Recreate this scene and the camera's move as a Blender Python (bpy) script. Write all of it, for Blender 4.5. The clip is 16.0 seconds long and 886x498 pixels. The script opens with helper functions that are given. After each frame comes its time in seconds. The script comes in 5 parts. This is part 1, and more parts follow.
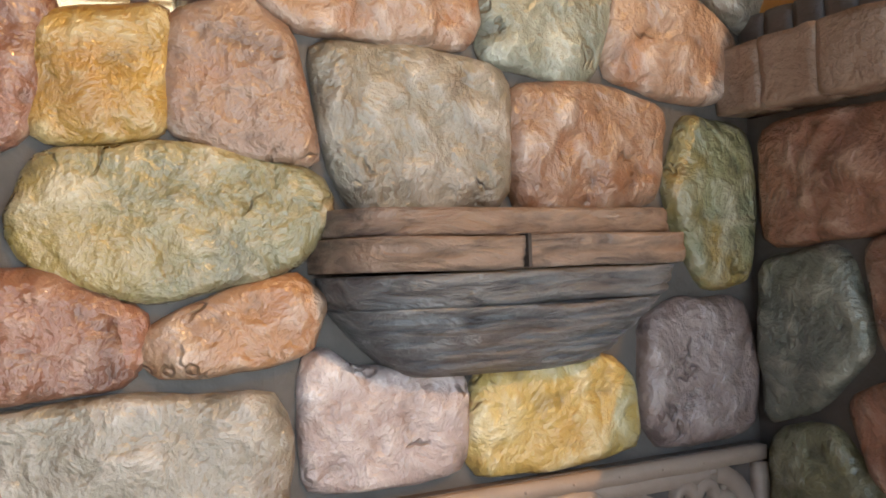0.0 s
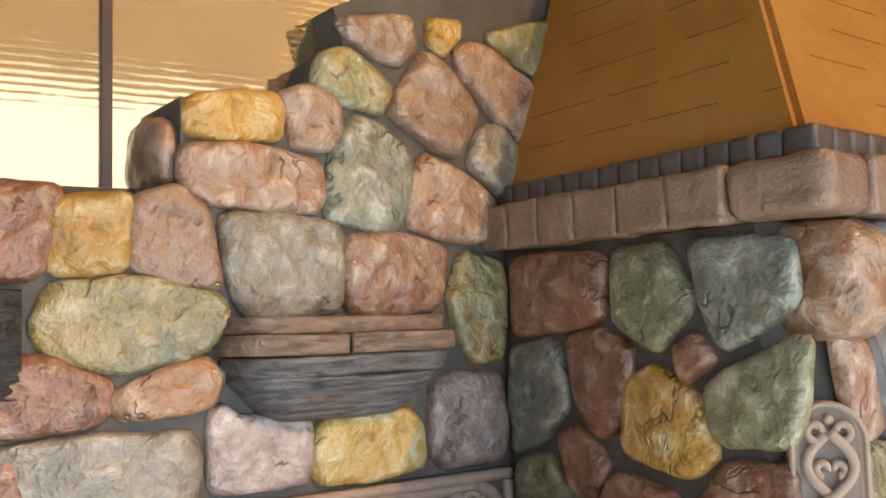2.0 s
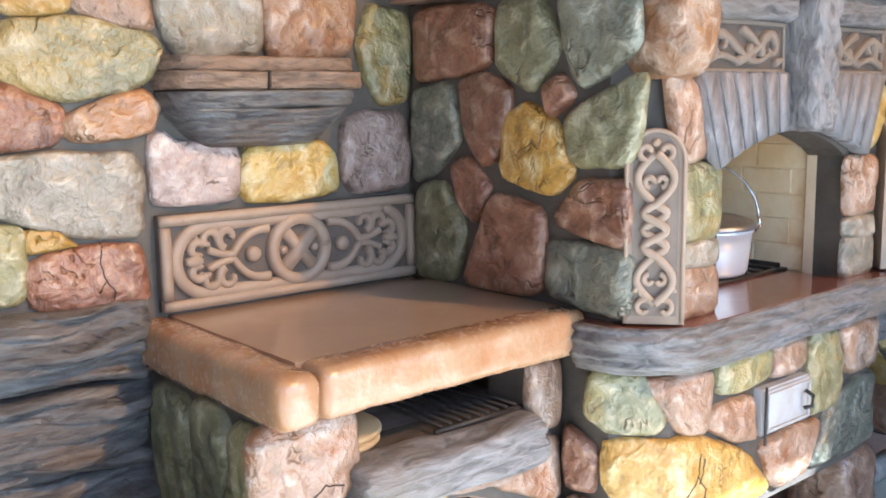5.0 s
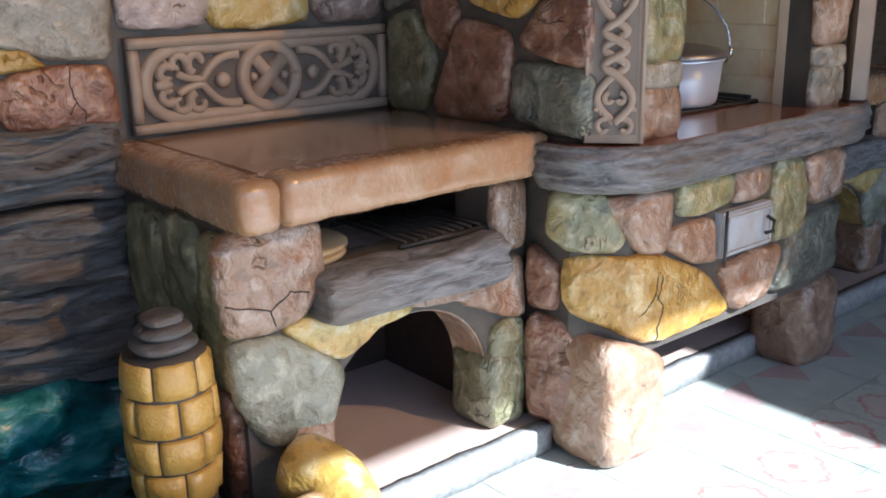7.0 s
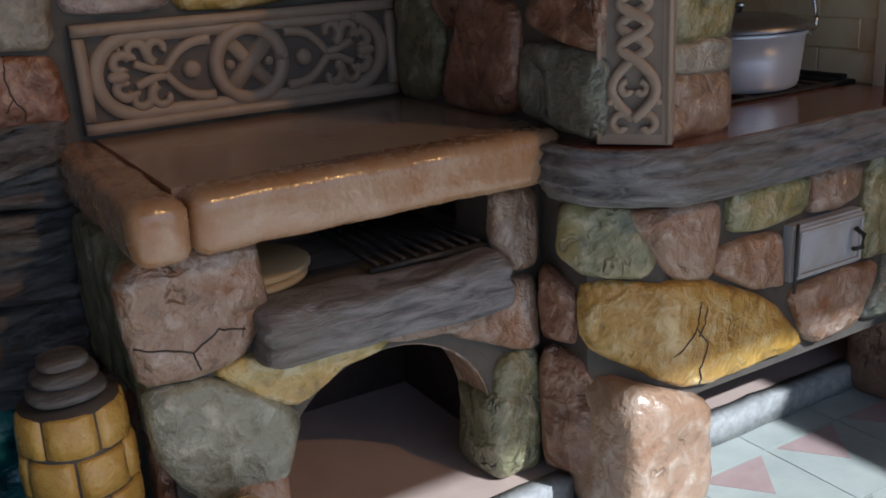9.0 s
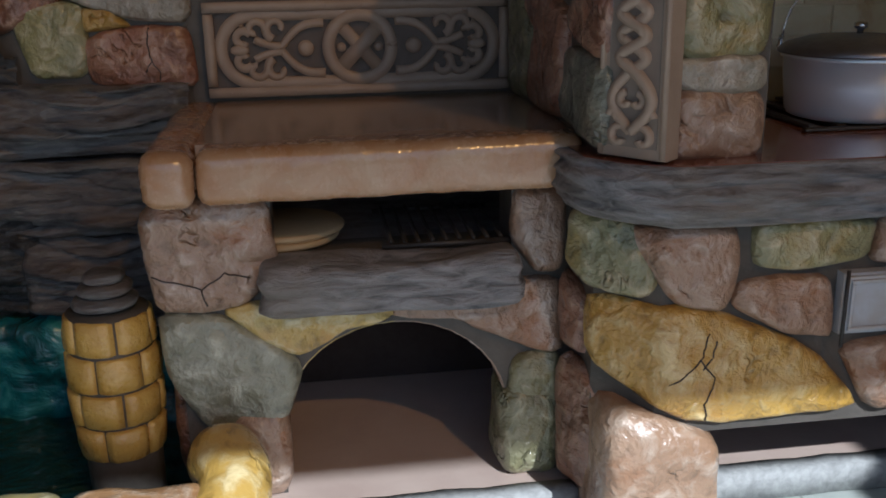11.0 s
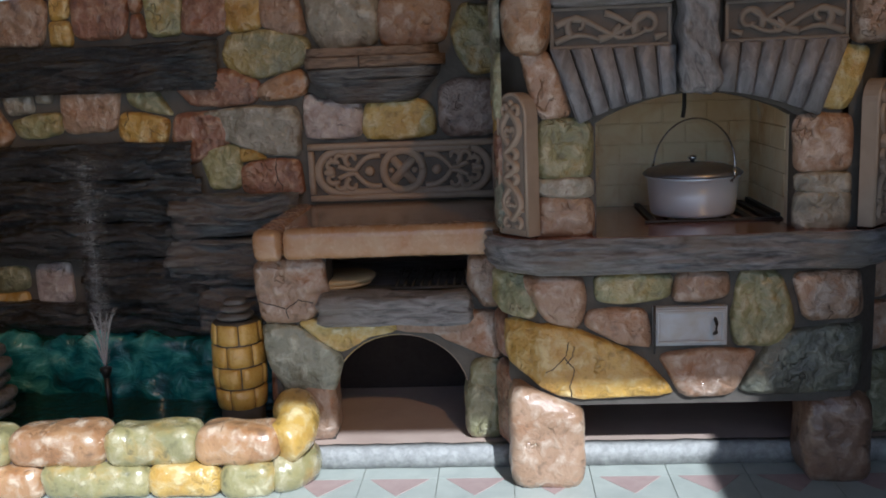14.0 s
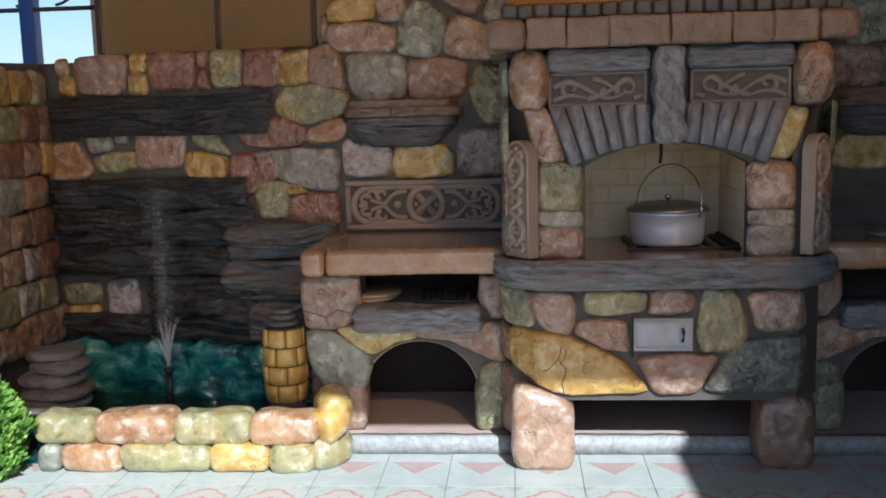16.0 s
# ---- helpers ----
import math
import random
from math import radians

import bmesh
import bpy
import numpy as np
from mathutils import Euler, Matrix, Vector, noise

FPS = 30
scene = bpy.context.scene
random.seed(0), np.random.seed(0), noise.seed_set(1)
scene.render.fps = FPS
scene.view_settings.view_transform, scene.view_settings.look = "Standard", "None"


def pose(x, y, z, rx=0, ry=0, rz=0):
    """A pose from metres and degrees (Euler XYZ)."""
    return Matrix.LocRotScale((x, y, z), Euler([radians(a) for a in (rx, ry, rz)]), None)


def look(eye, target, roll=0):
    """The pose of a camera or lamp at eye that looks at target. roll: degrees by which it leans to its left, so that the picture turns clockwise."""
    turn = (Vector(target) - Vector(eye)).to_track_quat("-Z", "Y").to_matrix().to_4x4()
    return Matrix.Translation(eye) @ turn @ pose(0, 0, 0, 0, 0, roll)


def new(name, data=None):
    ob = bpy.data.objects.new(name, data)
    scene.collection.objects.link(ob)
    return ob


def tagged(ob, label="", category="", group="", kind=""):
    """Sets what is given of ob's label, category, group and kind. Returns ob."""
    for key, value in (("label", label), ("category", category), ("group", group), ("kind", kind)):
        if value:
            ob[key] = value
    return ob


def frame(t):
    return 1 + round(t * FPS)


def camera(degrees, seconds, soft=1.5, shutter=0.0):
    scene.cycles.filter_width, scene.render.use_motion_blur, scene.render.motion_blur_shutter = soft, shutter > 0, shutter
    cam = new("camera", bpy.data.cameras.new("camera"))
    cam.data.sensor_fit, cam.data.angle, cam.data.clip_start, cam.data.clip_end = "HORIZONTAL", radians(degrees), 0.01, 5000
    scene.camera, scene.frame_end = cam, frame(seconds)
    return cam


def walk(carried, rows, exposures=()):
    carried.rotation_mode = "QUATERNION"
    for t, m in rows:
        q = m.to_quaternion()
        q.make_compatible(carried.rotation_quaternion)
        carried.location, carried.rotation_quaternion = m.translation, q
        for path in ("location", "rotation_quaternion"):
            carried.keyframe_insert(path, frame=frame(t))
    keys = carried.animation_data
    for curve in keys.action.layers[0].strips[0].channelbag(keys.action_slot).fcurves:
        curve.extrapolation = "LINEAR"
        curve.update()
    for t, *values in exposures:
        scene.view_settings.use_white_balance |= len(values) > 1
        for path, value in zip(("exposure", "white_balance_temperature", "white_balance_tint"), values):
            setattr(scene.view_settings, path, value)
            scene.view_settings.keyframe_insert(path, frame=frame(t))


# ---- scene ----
cam = camera(50.0, 16.0, soft=1.8)

PATH = [
    (0, (-1.234, -1.170, 1.440), (-0.280, 0.587, 1.482), -2.0),
    (0.5, (-1.301, -1.323, 1.45), (-0.272, 0.389, 1.562), -1.9),
    (1, (-1.391, -1.468, 1.465), (-0.289, 0.195, 1.618), -1.8),
    (1.5, (-1.496, -1.651, 1.472), (-0.34, -0.028, 1.655), -1.8),
    (2, (-1.602, -1.878, 1.491), (-0.408, -0.281, 1.652), -1.5),
    (2.5, (-1.734, -2.09, 1.514), (-0.467, -0.544, 1.596), -1.8),
    (3, (-1.804, -2.174, 1.495), (-0.505, -0.654, 1.537), -1.6),
    (3.5, (-1.779, -2.191, 1.475), (-0.492, -0.661, 1.441), -1.4),
    (4, (-1.75, -2.214, 1.457), (-0.478, -0.674, 1.336), -1.3),
    (4.5, (-1.743, -2.23, 1.43), (-0.479, -0.696, 1.215), -1.1),
    (5, (-1.754, -2.235, 1.397), (-0.486, -0.719, 1.093), -0.9),
    (7.5, (-1.721, -2.371, 1.27), (-0.506, -0.894, 0.685), -1.1),
    (8, (-1.661, -2.317, 1.277), (-0.442, -0.845, 0.687), -0.6),
    (8.5, (-1.43, -2.225, 1.271), (-0.319, -0.674, 0.669), -1.8),
    (11, (-0.564, -2.547, 1.246), (-0.296, -0.657, 0.648), -1.0),
    (11.5, (-0.422, -2.911, 1.36), (-0.369, -0.988, 0.813), 0.8),
    (12, (-0.271, -3.204, 1.365), (-0.318, -1.257, 0.911), -0.3),
    (12.5, (-0.183, -3.408, 1.401), (-0.252, -1.452, 0.991), -1.0),
    (13, (-0.106, -3.571, 1.392), (-0.204, -1.608, 1.023), -1.3),
    (13.5, (-0.022, -3.747, 1.427), (-0.15, -1.788, 1.048), -2.3),
    (14, (0.002, -3.94, 1.404), (-0.131, -1.978, 1.039), -2.4),
    (14.5, (0.02, -4.153, 1.383), (-0.128, -2.186, 1.048), -2.1),
    (15, (0.039, -4.305, 1.422), (-0.13, -2.339, 1.093), -2.0),
    (15.5, (0.044, -4.45, 1.418), (-0.128, -2.48, 1.119), -1.8),
    (16, (0.046, -4.615, 1.425), (-0.119, -2.641, 1.153), -1.5),
]
walk(cam, [(t, look(eye, target, roll)) for t, eye, target, roll in PATH],
     ((0, 2.3, 5450, 6), (0.7, 2.35, 5450, 6), (1.5, 2.25, 5550, 6), (2.5, 2.5, 5500, 6), (4, 2.72, 5300, 6), (5.2, 2.78, 5200, 7), (7.3, 1.4, 5250, 9), (8.7, 0.42, 5300, 9), (10.8, 0.2, 5300, 8), (13, 0.2, 5300, 8), (16, 0.68, 5350, 9)))

# ---- world, sun, exposure ----
world = bpy.data.worlds.new("sky")
scene.world = world
world.use_nodes = True
wn = world.node_tree
sky = wn.nodes.new("ShaderNodeTexSky")
sky.sky_type = "NISHITA"
sky.sun_disc = False
sky.sun_elevation, sky.sun_rotation = radians(38), radians(159)
wn.links.new(sky.outputs[0], wn.nodes["Background"].inputs[0])
wn.nodes["Background"].inputs[1].default_value = 0.08
sun = new("sun", bpy.data.lights.new("sun", "SUN"))
sun.data.energy, sun.data.angle, sun.data.color = 5.0, radians(0.6), (1.0, 0.95, 0.86)
sun.matrix_world = look((2.82, -7.36, 6.16), (0, 0, 0))

# ---- materials ----


class Nodes:
    """A small helper round a node material."""

    def __init__(self, name):
        self.mat = bpy.data.materials.new(name)
        self.mat.use_nodes = True
        self.t = self.mat.node_tree
        self.bsdf = self.t.nodes["Principled BSDF"]
        self.info = self.t.nodes.new("ShaderNodeObjectInfo")
        self.coord = self.t.nodes.new("ShaderNodeTexCoord")

    def put(self, node, name, value):
        if isinstance(value, bpy.types.NodeSocket):
            self.t.links.new(value, node.inputs[name])
        else:
            node.inputs[name].default_value = value

    def place(self, scale=(1, 1, 1), spread=7.0):
        m = self.t.nodes.new("ShaderNodeMapping")
        self.t.links.new(self.coord.outputs["Object"], m.inputs["Vector"])
        m.inputs["Scale"].default_value = scale
        v = self.t.nodes.new("ShaderNodeVectorMath")
        v.operation = "MULTIPLY"
        self.t.links.new(self.info.outputs["Random"], v.inputs[0])
        v.inputs[1].default_value = (spread, spread * 1.7, spread * 0.6)
        self.t.links.new(v.outputs[0], m.inputs["Location"])
        return m.outputs[0]

    def noise(self, scale, detail=4.0, rough=0.55, vec=None, distort=0.0):
        n = self.t.nodes.new("ShaderNodeTexNoise")
        self.put(n, "Scale", scale), self.put(n, "Detail", detail), self.put(n, "Roughness", rough), self.put(n, "Distortion", distort)
        if vec is not None:
            self.t.links.new(vec, n.inputs["Vector"])
        return n.outputs["Fac"]

    def ramp(self, fac, *stops):
        r = self.t.nodes.new("ShaderNodeValToRGB")
        e = r.color_ramp.elements
        while len(e) < len(stops):
            e.new(0.5)
        for el, (p, c) in zip(e, stops):
            el.position = p
            el.color = (*c, 1) if isinstance(c, tuple) else (c, c, c, 1)
        self.t.links.new(fac, r.inputs[0])
        return r.outputs[0]

    def mix(self, fac, a, b, kind="MIX"):
        m = self.t.nodes.new("ShaderNodeMix")
        m.data_type, m.blend_type = "RGBA", kind
        for i, v in ((0, fac), (6, a), (7, b)):
            if isinstance(v, bpy.types.NodeSocket):
                self.t.links.new(v, m.inputs[i])
            else:
                m.inputs[i].default_value = (*v, 1) if isinstance(v, tuple) else v
        return m.outputs[2]

    def math(self, op, a, b=0.0):
        m = self.t.nodes.new("ShaderNodeMath")
        m.operation = op
        for i, v in ((0, a), (1, b)):
            if isinstance(v, bpy.types.NodeSocket):
                self.t.links.new(v, m.inputs[i])
            else:
                m.inputs[i].default_value = v
        return m.outputs[0]

    def done(self, color, rough, bump=None, depth=0.01, strength=0.6, metal=0.0, coat=0.0):
        self.put(self.bsdf, "Base Color", (*color, 1) if isinstance(color, tuple) else color)
        self.put(self.bsdf, "Roughness", rough)
        self.put(self.bsdf, "Metallic", metal)
        self.put(self.bsdf, "Coat Weight", coat)
        self.put(self.bsdf, "Coat Roughness", 0.13)
        if bump is not None:
            b = self.t.nodes.new("ShaderNodeBump")
            b.inputs["Distance"].default_value, b.inputs["Strength"].default_value = depth, strength
            self.t.links.new(bump, b.inputs["Height"])
            self.t.links.new(b.outputs[0], self.bsdf.inputs["Normal"])
            self.t.links.new(b.outputs[0], self.bsdf.inputs["Coat Normal"])
        return self.mat


def painted_stone(name, base, second, patch, fleck, gloss=0.34, depth=0.025):
    """Varnished painted concrete made to look like field stone: trowelled plateaus, short gouges, glazed colour."""
    n = Nodes(name)
    v = n.place()
    big = n.noise(4.5, 3, 0.5, v, 0.5)
    height = n.noise(19, 5, 0.56, v, 0.25)
    col = n.mix(n.ramp(big, (0.40, 0.0), (0.60, 1.0)), base, second)
    col = n.mix(n.ramp(n.noise(7, 4, 0.6, v, 0.4), (0.52, 0.0), (0.66, 0.8)), col, fleck)
    # dry-brushed paint: pale on the high spots, a dark wash in the low ones
    col = n.mix(n.ramp(height, (0.49, 0.0), (0.64, 0.75)), col, patch)
    col = n.mix(n.ramp(height, (0.60, 0.0), (0.72, 0.6)), col, tuple(min(0.8, c * 1.25 + 0.04) for c in patch))
    col = n.mix(n.ramp(height, (0.30, 0.75), (0.42, 0.0)), col, tuple(c * 0.45 for c in second))
    # short gouges: thin contour lines of a slow noise, kept only here and there
    slow = n.noise(9, 3, 0.6, v, 0.3)
    line = n.ramp(n.math("ABSOLUTE", n.math("SUBTRACT", slow, 0.5)), (0.004, 1.0), (0.026, 0.0))
    gouge = n.math("MULTIPLY", line, n.ramp(n.noise(8, 2, 0.5, v), (0.58, 0.0), (0.64, 1.0)))
    col = n.mix(n.math("MULTIPLY", gouge, 0.4), col, tuple(c * 0.35 for c in second))
    shade = n.math("ADD", n.math("MULTIPLY", n.info.outputs["Random"], 0.30), 0.85)
    col = n.mix(1.0, col, shade, "MULTIPLY")
    glaze = n.t.nodes.new("ShaderNodeHueSaturation")
    glaze.inputs["Saturation"].default_value = 1.04
    n.t.links.new(col, glaze.inputs["Color"])
    col = glaze.outputs[0]
    relief = n.math("ADD", height, n.math("MULTIPLY", n.noise(60, 2, 0.5, v), 0.06))
    relief = n.math("SUBTRACT", relief, n.math("MULTIPLY", gouge, 0.22))
    ro = n.ramp(height, (0.3, gloss + 0.12), (0.7, gloss - 0.08))
    return n.done(col, ro, relief, depth, 1.0, coat=0.85)


STONE = {
    "pink": painted_stone("salmon_stone", (0.34, 0.225, 0.155), (0.30, 0.18, 0.115), (0.46, 0.36, 0.295), (0.30, 0.135, 0.06)),
    "lilac": painted_stone("lilac_stone", (0.38, 0.31, 0.29), (0.32, 0.25, 0.23), (0.52, 0.46, 0.435), (0.24, 0.155, 0.12)),
    "mauve": painted_stone("mauve_stone", (0.31, 0.235, 0.21), (0.25, 0.185, 0.165), (0.41, 0.33, 0.30), (0.18, 0.115, 0.09)),
    "grey": painted_stone("grey_stone", (0.30, 0.27, 0.22), (0.25, 0.225, 0.175), (0.43, 0.385, 0.33), (0.18, 0.13, 0.085)),
    "greygreen": painted_stone("pale_green_grey_stone", (0.25, 0.25, 0.19), (0.20, 0.205, 0.155), (0.39, 0.385, 0.31), (0.14, 0.13, 0.08)),
    "yellow": painted_stone("ochre_stone", (0.50, 0.315, 0.085), (0.44, 0.26, 0.06), (0.56, 0.43, 0.21), (0.40, 0.21, 0.045)),
    "lemon": painted_stone("pale_yellow_stone", (0.50, 0.37, 0.13), (0.44, 0.31, 0.09), (0.58, 0.51, 0.31), (0.45, 0.26, 0.065)),
    "olive": painted_stone("olive_stone", (0.30, 0.27, 0.125), (0.22, 0.215, 0.12), (0.46, 0.40, 0.26), (0.38, 0.24, 0.06)),
    "green": painted_stone("green_stone", (0.215, 0.20, 0.105), (0.175, 0.17, 0.10), (0.35, 0.33, 0.22), (0.10, 0.10, 0.05)),
    "slategreen": painted_stone("green_grey_stone", (0.15, 0.15, 0.115), (0.12, 0.125, 0.10), (0.27, 0.26, 0.20), (0.08, 0.075, 0.06)),
    "brown": painted_stone("red_brown_stone", (0.27, 0.125, 0.075), (0.21, 0.10, 0.06), (0.37, 0.23, 0.16), (0.12, 0.05, 0.03)),
    "orange": painted_stone("rust_stone", (0.36, 0.19, 0.09), (0.34, 0.23, 0.155), (0.48, 0.36, 0.27), (0.24, 0.09, 0.035)),
    "boulder": painted_stone("mossy_boulder", (0.20, 0.185, 0.10), (0.34, 0.25, 0.09), (0.40, 0.33, 0.20), (0.13, 0.12, 0.08), 0.24),
}
LOG = {
    "olive": painted_stone("olive_log_stone", (0.30, 0.265, 0.125), (0.24, 0.22, 0.11), (0.44, 0.39, 0.25), (0.38, 0.25, 0.08), 0.28, 0.009),
    "orange": painted_stone("rust_log_stone", (0.38, 0.225, 0.115), (0.30, 0.165, 0.085), (0.48, 0.37, 0.27), (0.26, 0.12, 0.05), 0.28, 0.009),
    "yellow": painted_stone("ochre_log_stone", (0.50, 0.33, 0.10), (0.44, 0.28, 0.075), (0.56, 0.45, 0.24), (0.42, 0.24, 0.06), 0.28, 0.009),
    "greygreen": painted_stone("grey_green_log_stone", (0.25, 0.25, 0.18), (0.20, 0.205, 0.15), (0.38, 0.38, 0.30), (0.14, 0.13, 0.08), 0.28, 0.009),
    "tan": painted_stone("tan_leg_stone", (0.36, 0.235, 0.155), (0.30, 0.185, 0.115), (0.46, 0.36, 0.28), (0.29, 0.15, 0.08), 0.34, 0.014),
    "brown": painted_stone("brown_leg_stone", (0.24, 0.145, 0.095), (0.18, 0.105, 0.07), (0.33, 0.23, 0.17), (0.12, 0.065, 0.04), 0.34, 0.014),
}


def streaked(name, dark, light, warm, gloss=0.4, stretch=(2.8, 6, 13)):
    """Layered slate or wood grain that runs along the local x axis."""
    n = Nodes(name)
    v = n.place(stretch)
    grain = n.noise(4, 6, 0.62, v, 0.7)
    blot = n.noise(5, 3, 0.5, n.place())
    col = n.ramp(grain, (0.32, dark), (0.52, light), (0.72, tuple(min(1, c * 1.5) for c in light)))
    col = n.mix(n.ramp(blot, (0.45, 0.0), (0.68, 0.7)), col, warm)
    rel = n.math("ADD", grain, n.math("MULTIPLY", n.noise(40, 4, 0.6, n.place()), 0.25))
    return n.done(col, n.ramp(grain, (0.3, gloss + 0.15), (0.7, gloss - 0.05)), rel, 0.02, 0.8, coat=0.2)


SLATE = streaked("slate", (0.035, 0.036, 0.042), (0.13, 0.128, 0.13), (0.125, 0.09, 0.07), 0.32)
SLATE_DARK = streaked("wet_slate", (0.009, 0.010, 0.012), (0.034, 0.035, 0.038), (0.032, 0.022, 0.018), 0.24)
SLATE_WARM = streaked("warm_slate", (0.07, 0.05, 0.04), (0.22, 0.155, 0.115), (0.24, 0.15, 0.095))
LOGGREY = streaked("grey_wood", (0.06, 0.06, 0.065), (0.21, 0.205, 0.215), (0.19, 0.165, 0.14), 0.36)
PLANKGREY = streaked("blue_grey_voussoir", (0.16, 0.155, 0.165), (0.25, 0.24, 0.255), (0.23, 0.21, 0.20), 0.5, (5, 6, 2.5))


def plain(name, base, second, rough=0.5, scale=12, bump=0.004, metal=0.0, coat=0.0, strength=0.5):
    n = Nodes(name)
    v = n.place()
    a = n.noise(scale, 5, 0.6, v, 0.4)
    f = n.noise(scale * 6, 3, 0.6, v)
    col = n.mix(n.ramp(a, (0.35, 0.0), (0.68, 1.0)), base, second)
    rel = n.math("ADD", a, n.math("MULTIPLY", f, 0.3)) if bump else None
    return n.done(col, n.ramp(f, (0.3, rough - 0.06), (0.7, rough + 0.08)) if bump else rough, rel, bump, strength, metal, coat)


MORTAR = plain("grey_mortar", (0.07, 0.061, 0.053), (0.11, 0.096, 0.083), 0.6, 9, 0.01)
MORTAR_WARM = plain("oven_mortar", (0.062, 0.054, 0.046), (0.10, 0.086, 0.073), 0.6, 9, 0.01)
CARVED = plain("carved_sandstone", (0.36, 0.275, 0.21), (0.31, 0.235, 0.18), 0.5, 11, 0.006, coat=0.1)
# Same stone as the relief, darkened: recess shade put into the colour.
CARVED_GROUND = plain("shaded_carving_ground", (0.12, 0.095, 0.08), (0.085, 0.07, 0.06), 0.6, 12)
CARVED_GREY = plain("carved_grey_brown", (0.235, 0.19, 0.155), (0.19, 0.155, 0.13), 0.55, 11, 0.006)
TABLETOP = plain("tan_tabletop", (0.41, 0.295, 0.21), (0.36, 0.25, 0.175), 0.2, 4, 0, coat=0.5)
TABLERIM = plain("orange_brown_rim", (0.35, 0.175, 0.075), (0.43, 0.29, 0.18), 0.24, 9, 0.014, coat=0.7, strength=0.28)
MANTEL = plain("mantel_stone", (0.29, 0.19, 0.13), (0.21, 0.13, 0.085), 0.40, 14, 0.02, coat=0.35, strength=0.8)
DENTIL = plain("dark_course", (0.13, 0.10, 0.083), (0.08, 0.06, 0.05), 0.4, 12, 0.012, coat=0.2)
COUNTER = plain("dark_red_counter", (0.17, 0.055, 0.035), (0.21, 0.085, 0.055), 0.16, 7, 0.001, coat=0.6)
CURB = plain("terrazzo_curb", (0.36, 0.36, 0.35), (0.22, 0.22, 0.215), 0.55, 40, 0.006)
NICHE_FLOOR = plain("niche_floor", (0.52, 0.41, 0.35), (0.45, 0.34, 0.29), 0.45, 5, 0.001)
# Near-black: the shade of deep recesses is put into the colour.
DARK = plain("shaded_inside", (0.045, 0.03, 0.025), (0.03, 0.02, 0.018), 0.8, 8)


def fire_brick():
    """Cream fire brick with ochre smears and a few pale blue-grey patches of old paint."""
    n = Nodes("fire_brick")
    v = n.place((1, 1, 1), 0.0)
    col = n.mix(n.ramp(n.noise(6, 4, 0.6, v, 0.5), (0.40, 0.0), (0.62, 1.0)), (0.82, 0.71, 0.50), (0.74, 0.57, 0.33))
    col = n.mix(n.ramp(n.noise(3.2, 4, 0.6, v, 0.8), (0.56, 0.0), (0.64, 0.6)), col, (0.62, 0.38, 0.16))
    col = n.mix(n.ramp(n.noise(4.1, 3, 0.5, v, 1.0), (0.66, 0.0), (0.70, 0.7)), col, (0.66, 0.68, 0.66))
    return n.done(col, 0.7, n.noise(50, 3, 0.5, v), 0.002, 0.4)


FIREBRICK = fire_brick()
BOARD = plain("cream_board", (0.74, 0.62, 0.45), (0.66, 0.52, 0.36), 0.6, 9)
CRACK = plain("crack_line", (0.03, 0.024, 0.02), (0.05, 0.035, 0.03), 0.7, 20)
ALU = plain("aluminium", (0.80, 0.84, 0.92), (0.76, 0.80, 0.88), 0.28, 6, 0, metal=0.45)
STEEL = plain("bright_steel", (0.75, 0.75, 0.77), (0.6, 0.6, 0.62), 0.22, 20, 0.0004, metal=1.0)
LIDGREY = plain("dull_lid", (0.30, 0.30, 0.33), (0.24, 0.24, 0.27), 0.42, 12, 0.001, metal=0.9)
IRON = plain("black_iron", (0.02, 0.018, 0.017), (0.035, 0.03, 0.028), 0.5, 30, 0.003)
BLACK = plain("black_plastic", (0.012, 0.012, 0.013), (0.02, 0.02, 0.02), 0.4, 30, 0.001)
FRAMEBROWN = plain("brown_frame", (0.075, 0.04, 0.03), (0.055, 0.03, 0.024), 0.45, 20, 0.001)
BLUEPOST = plain("blue_paint", (0.02, 0.08, 0.32), (0.015, 0.06, 0.26), 0.4, 20, 0.001)
WOODBOARD = plain("pale_board", (0.50, 0.38, 0.22), (0.42, 0.31, 0.17), 0.5, 9, 0.002)
DOORPLATE = plain("grey_door_plate", (0.46, 0.49, 0.54), (0.40, 0.38, 0.37), 0.45, 14, 0.002, coat=0.2)
HONEYBRICK = plain("honey_brick", (0.58, 0.38, 0.095), (0.48, 0.28, 0.05), 0.3, 16, 0.016, coat=0.5)


def teal_material():
    """Pool paint: deep blue-green; paler clouds paint in wavy caustic light and white glints."""
    n = Nodes("teal_pool_paint")
    v = n.place((1.0, 1.0, 1.5))
    caustic_cloud = n.noise(7, 5, 0.55, v, 0.5)
    col = n.ramp(caustic_cloud, (0.34, (0.008, 0.06, 0.075)), (0.50, (0.02, 0.17, 0.19)), (0.62, (0.09, 0.36, 0.35)), (0.74, (0.40, 0.62, 0.60)))
    return n.done(col, 0.24, caustic_cloud, 0.05, 0.8, coat=0.9)


TEAL = teal_material()


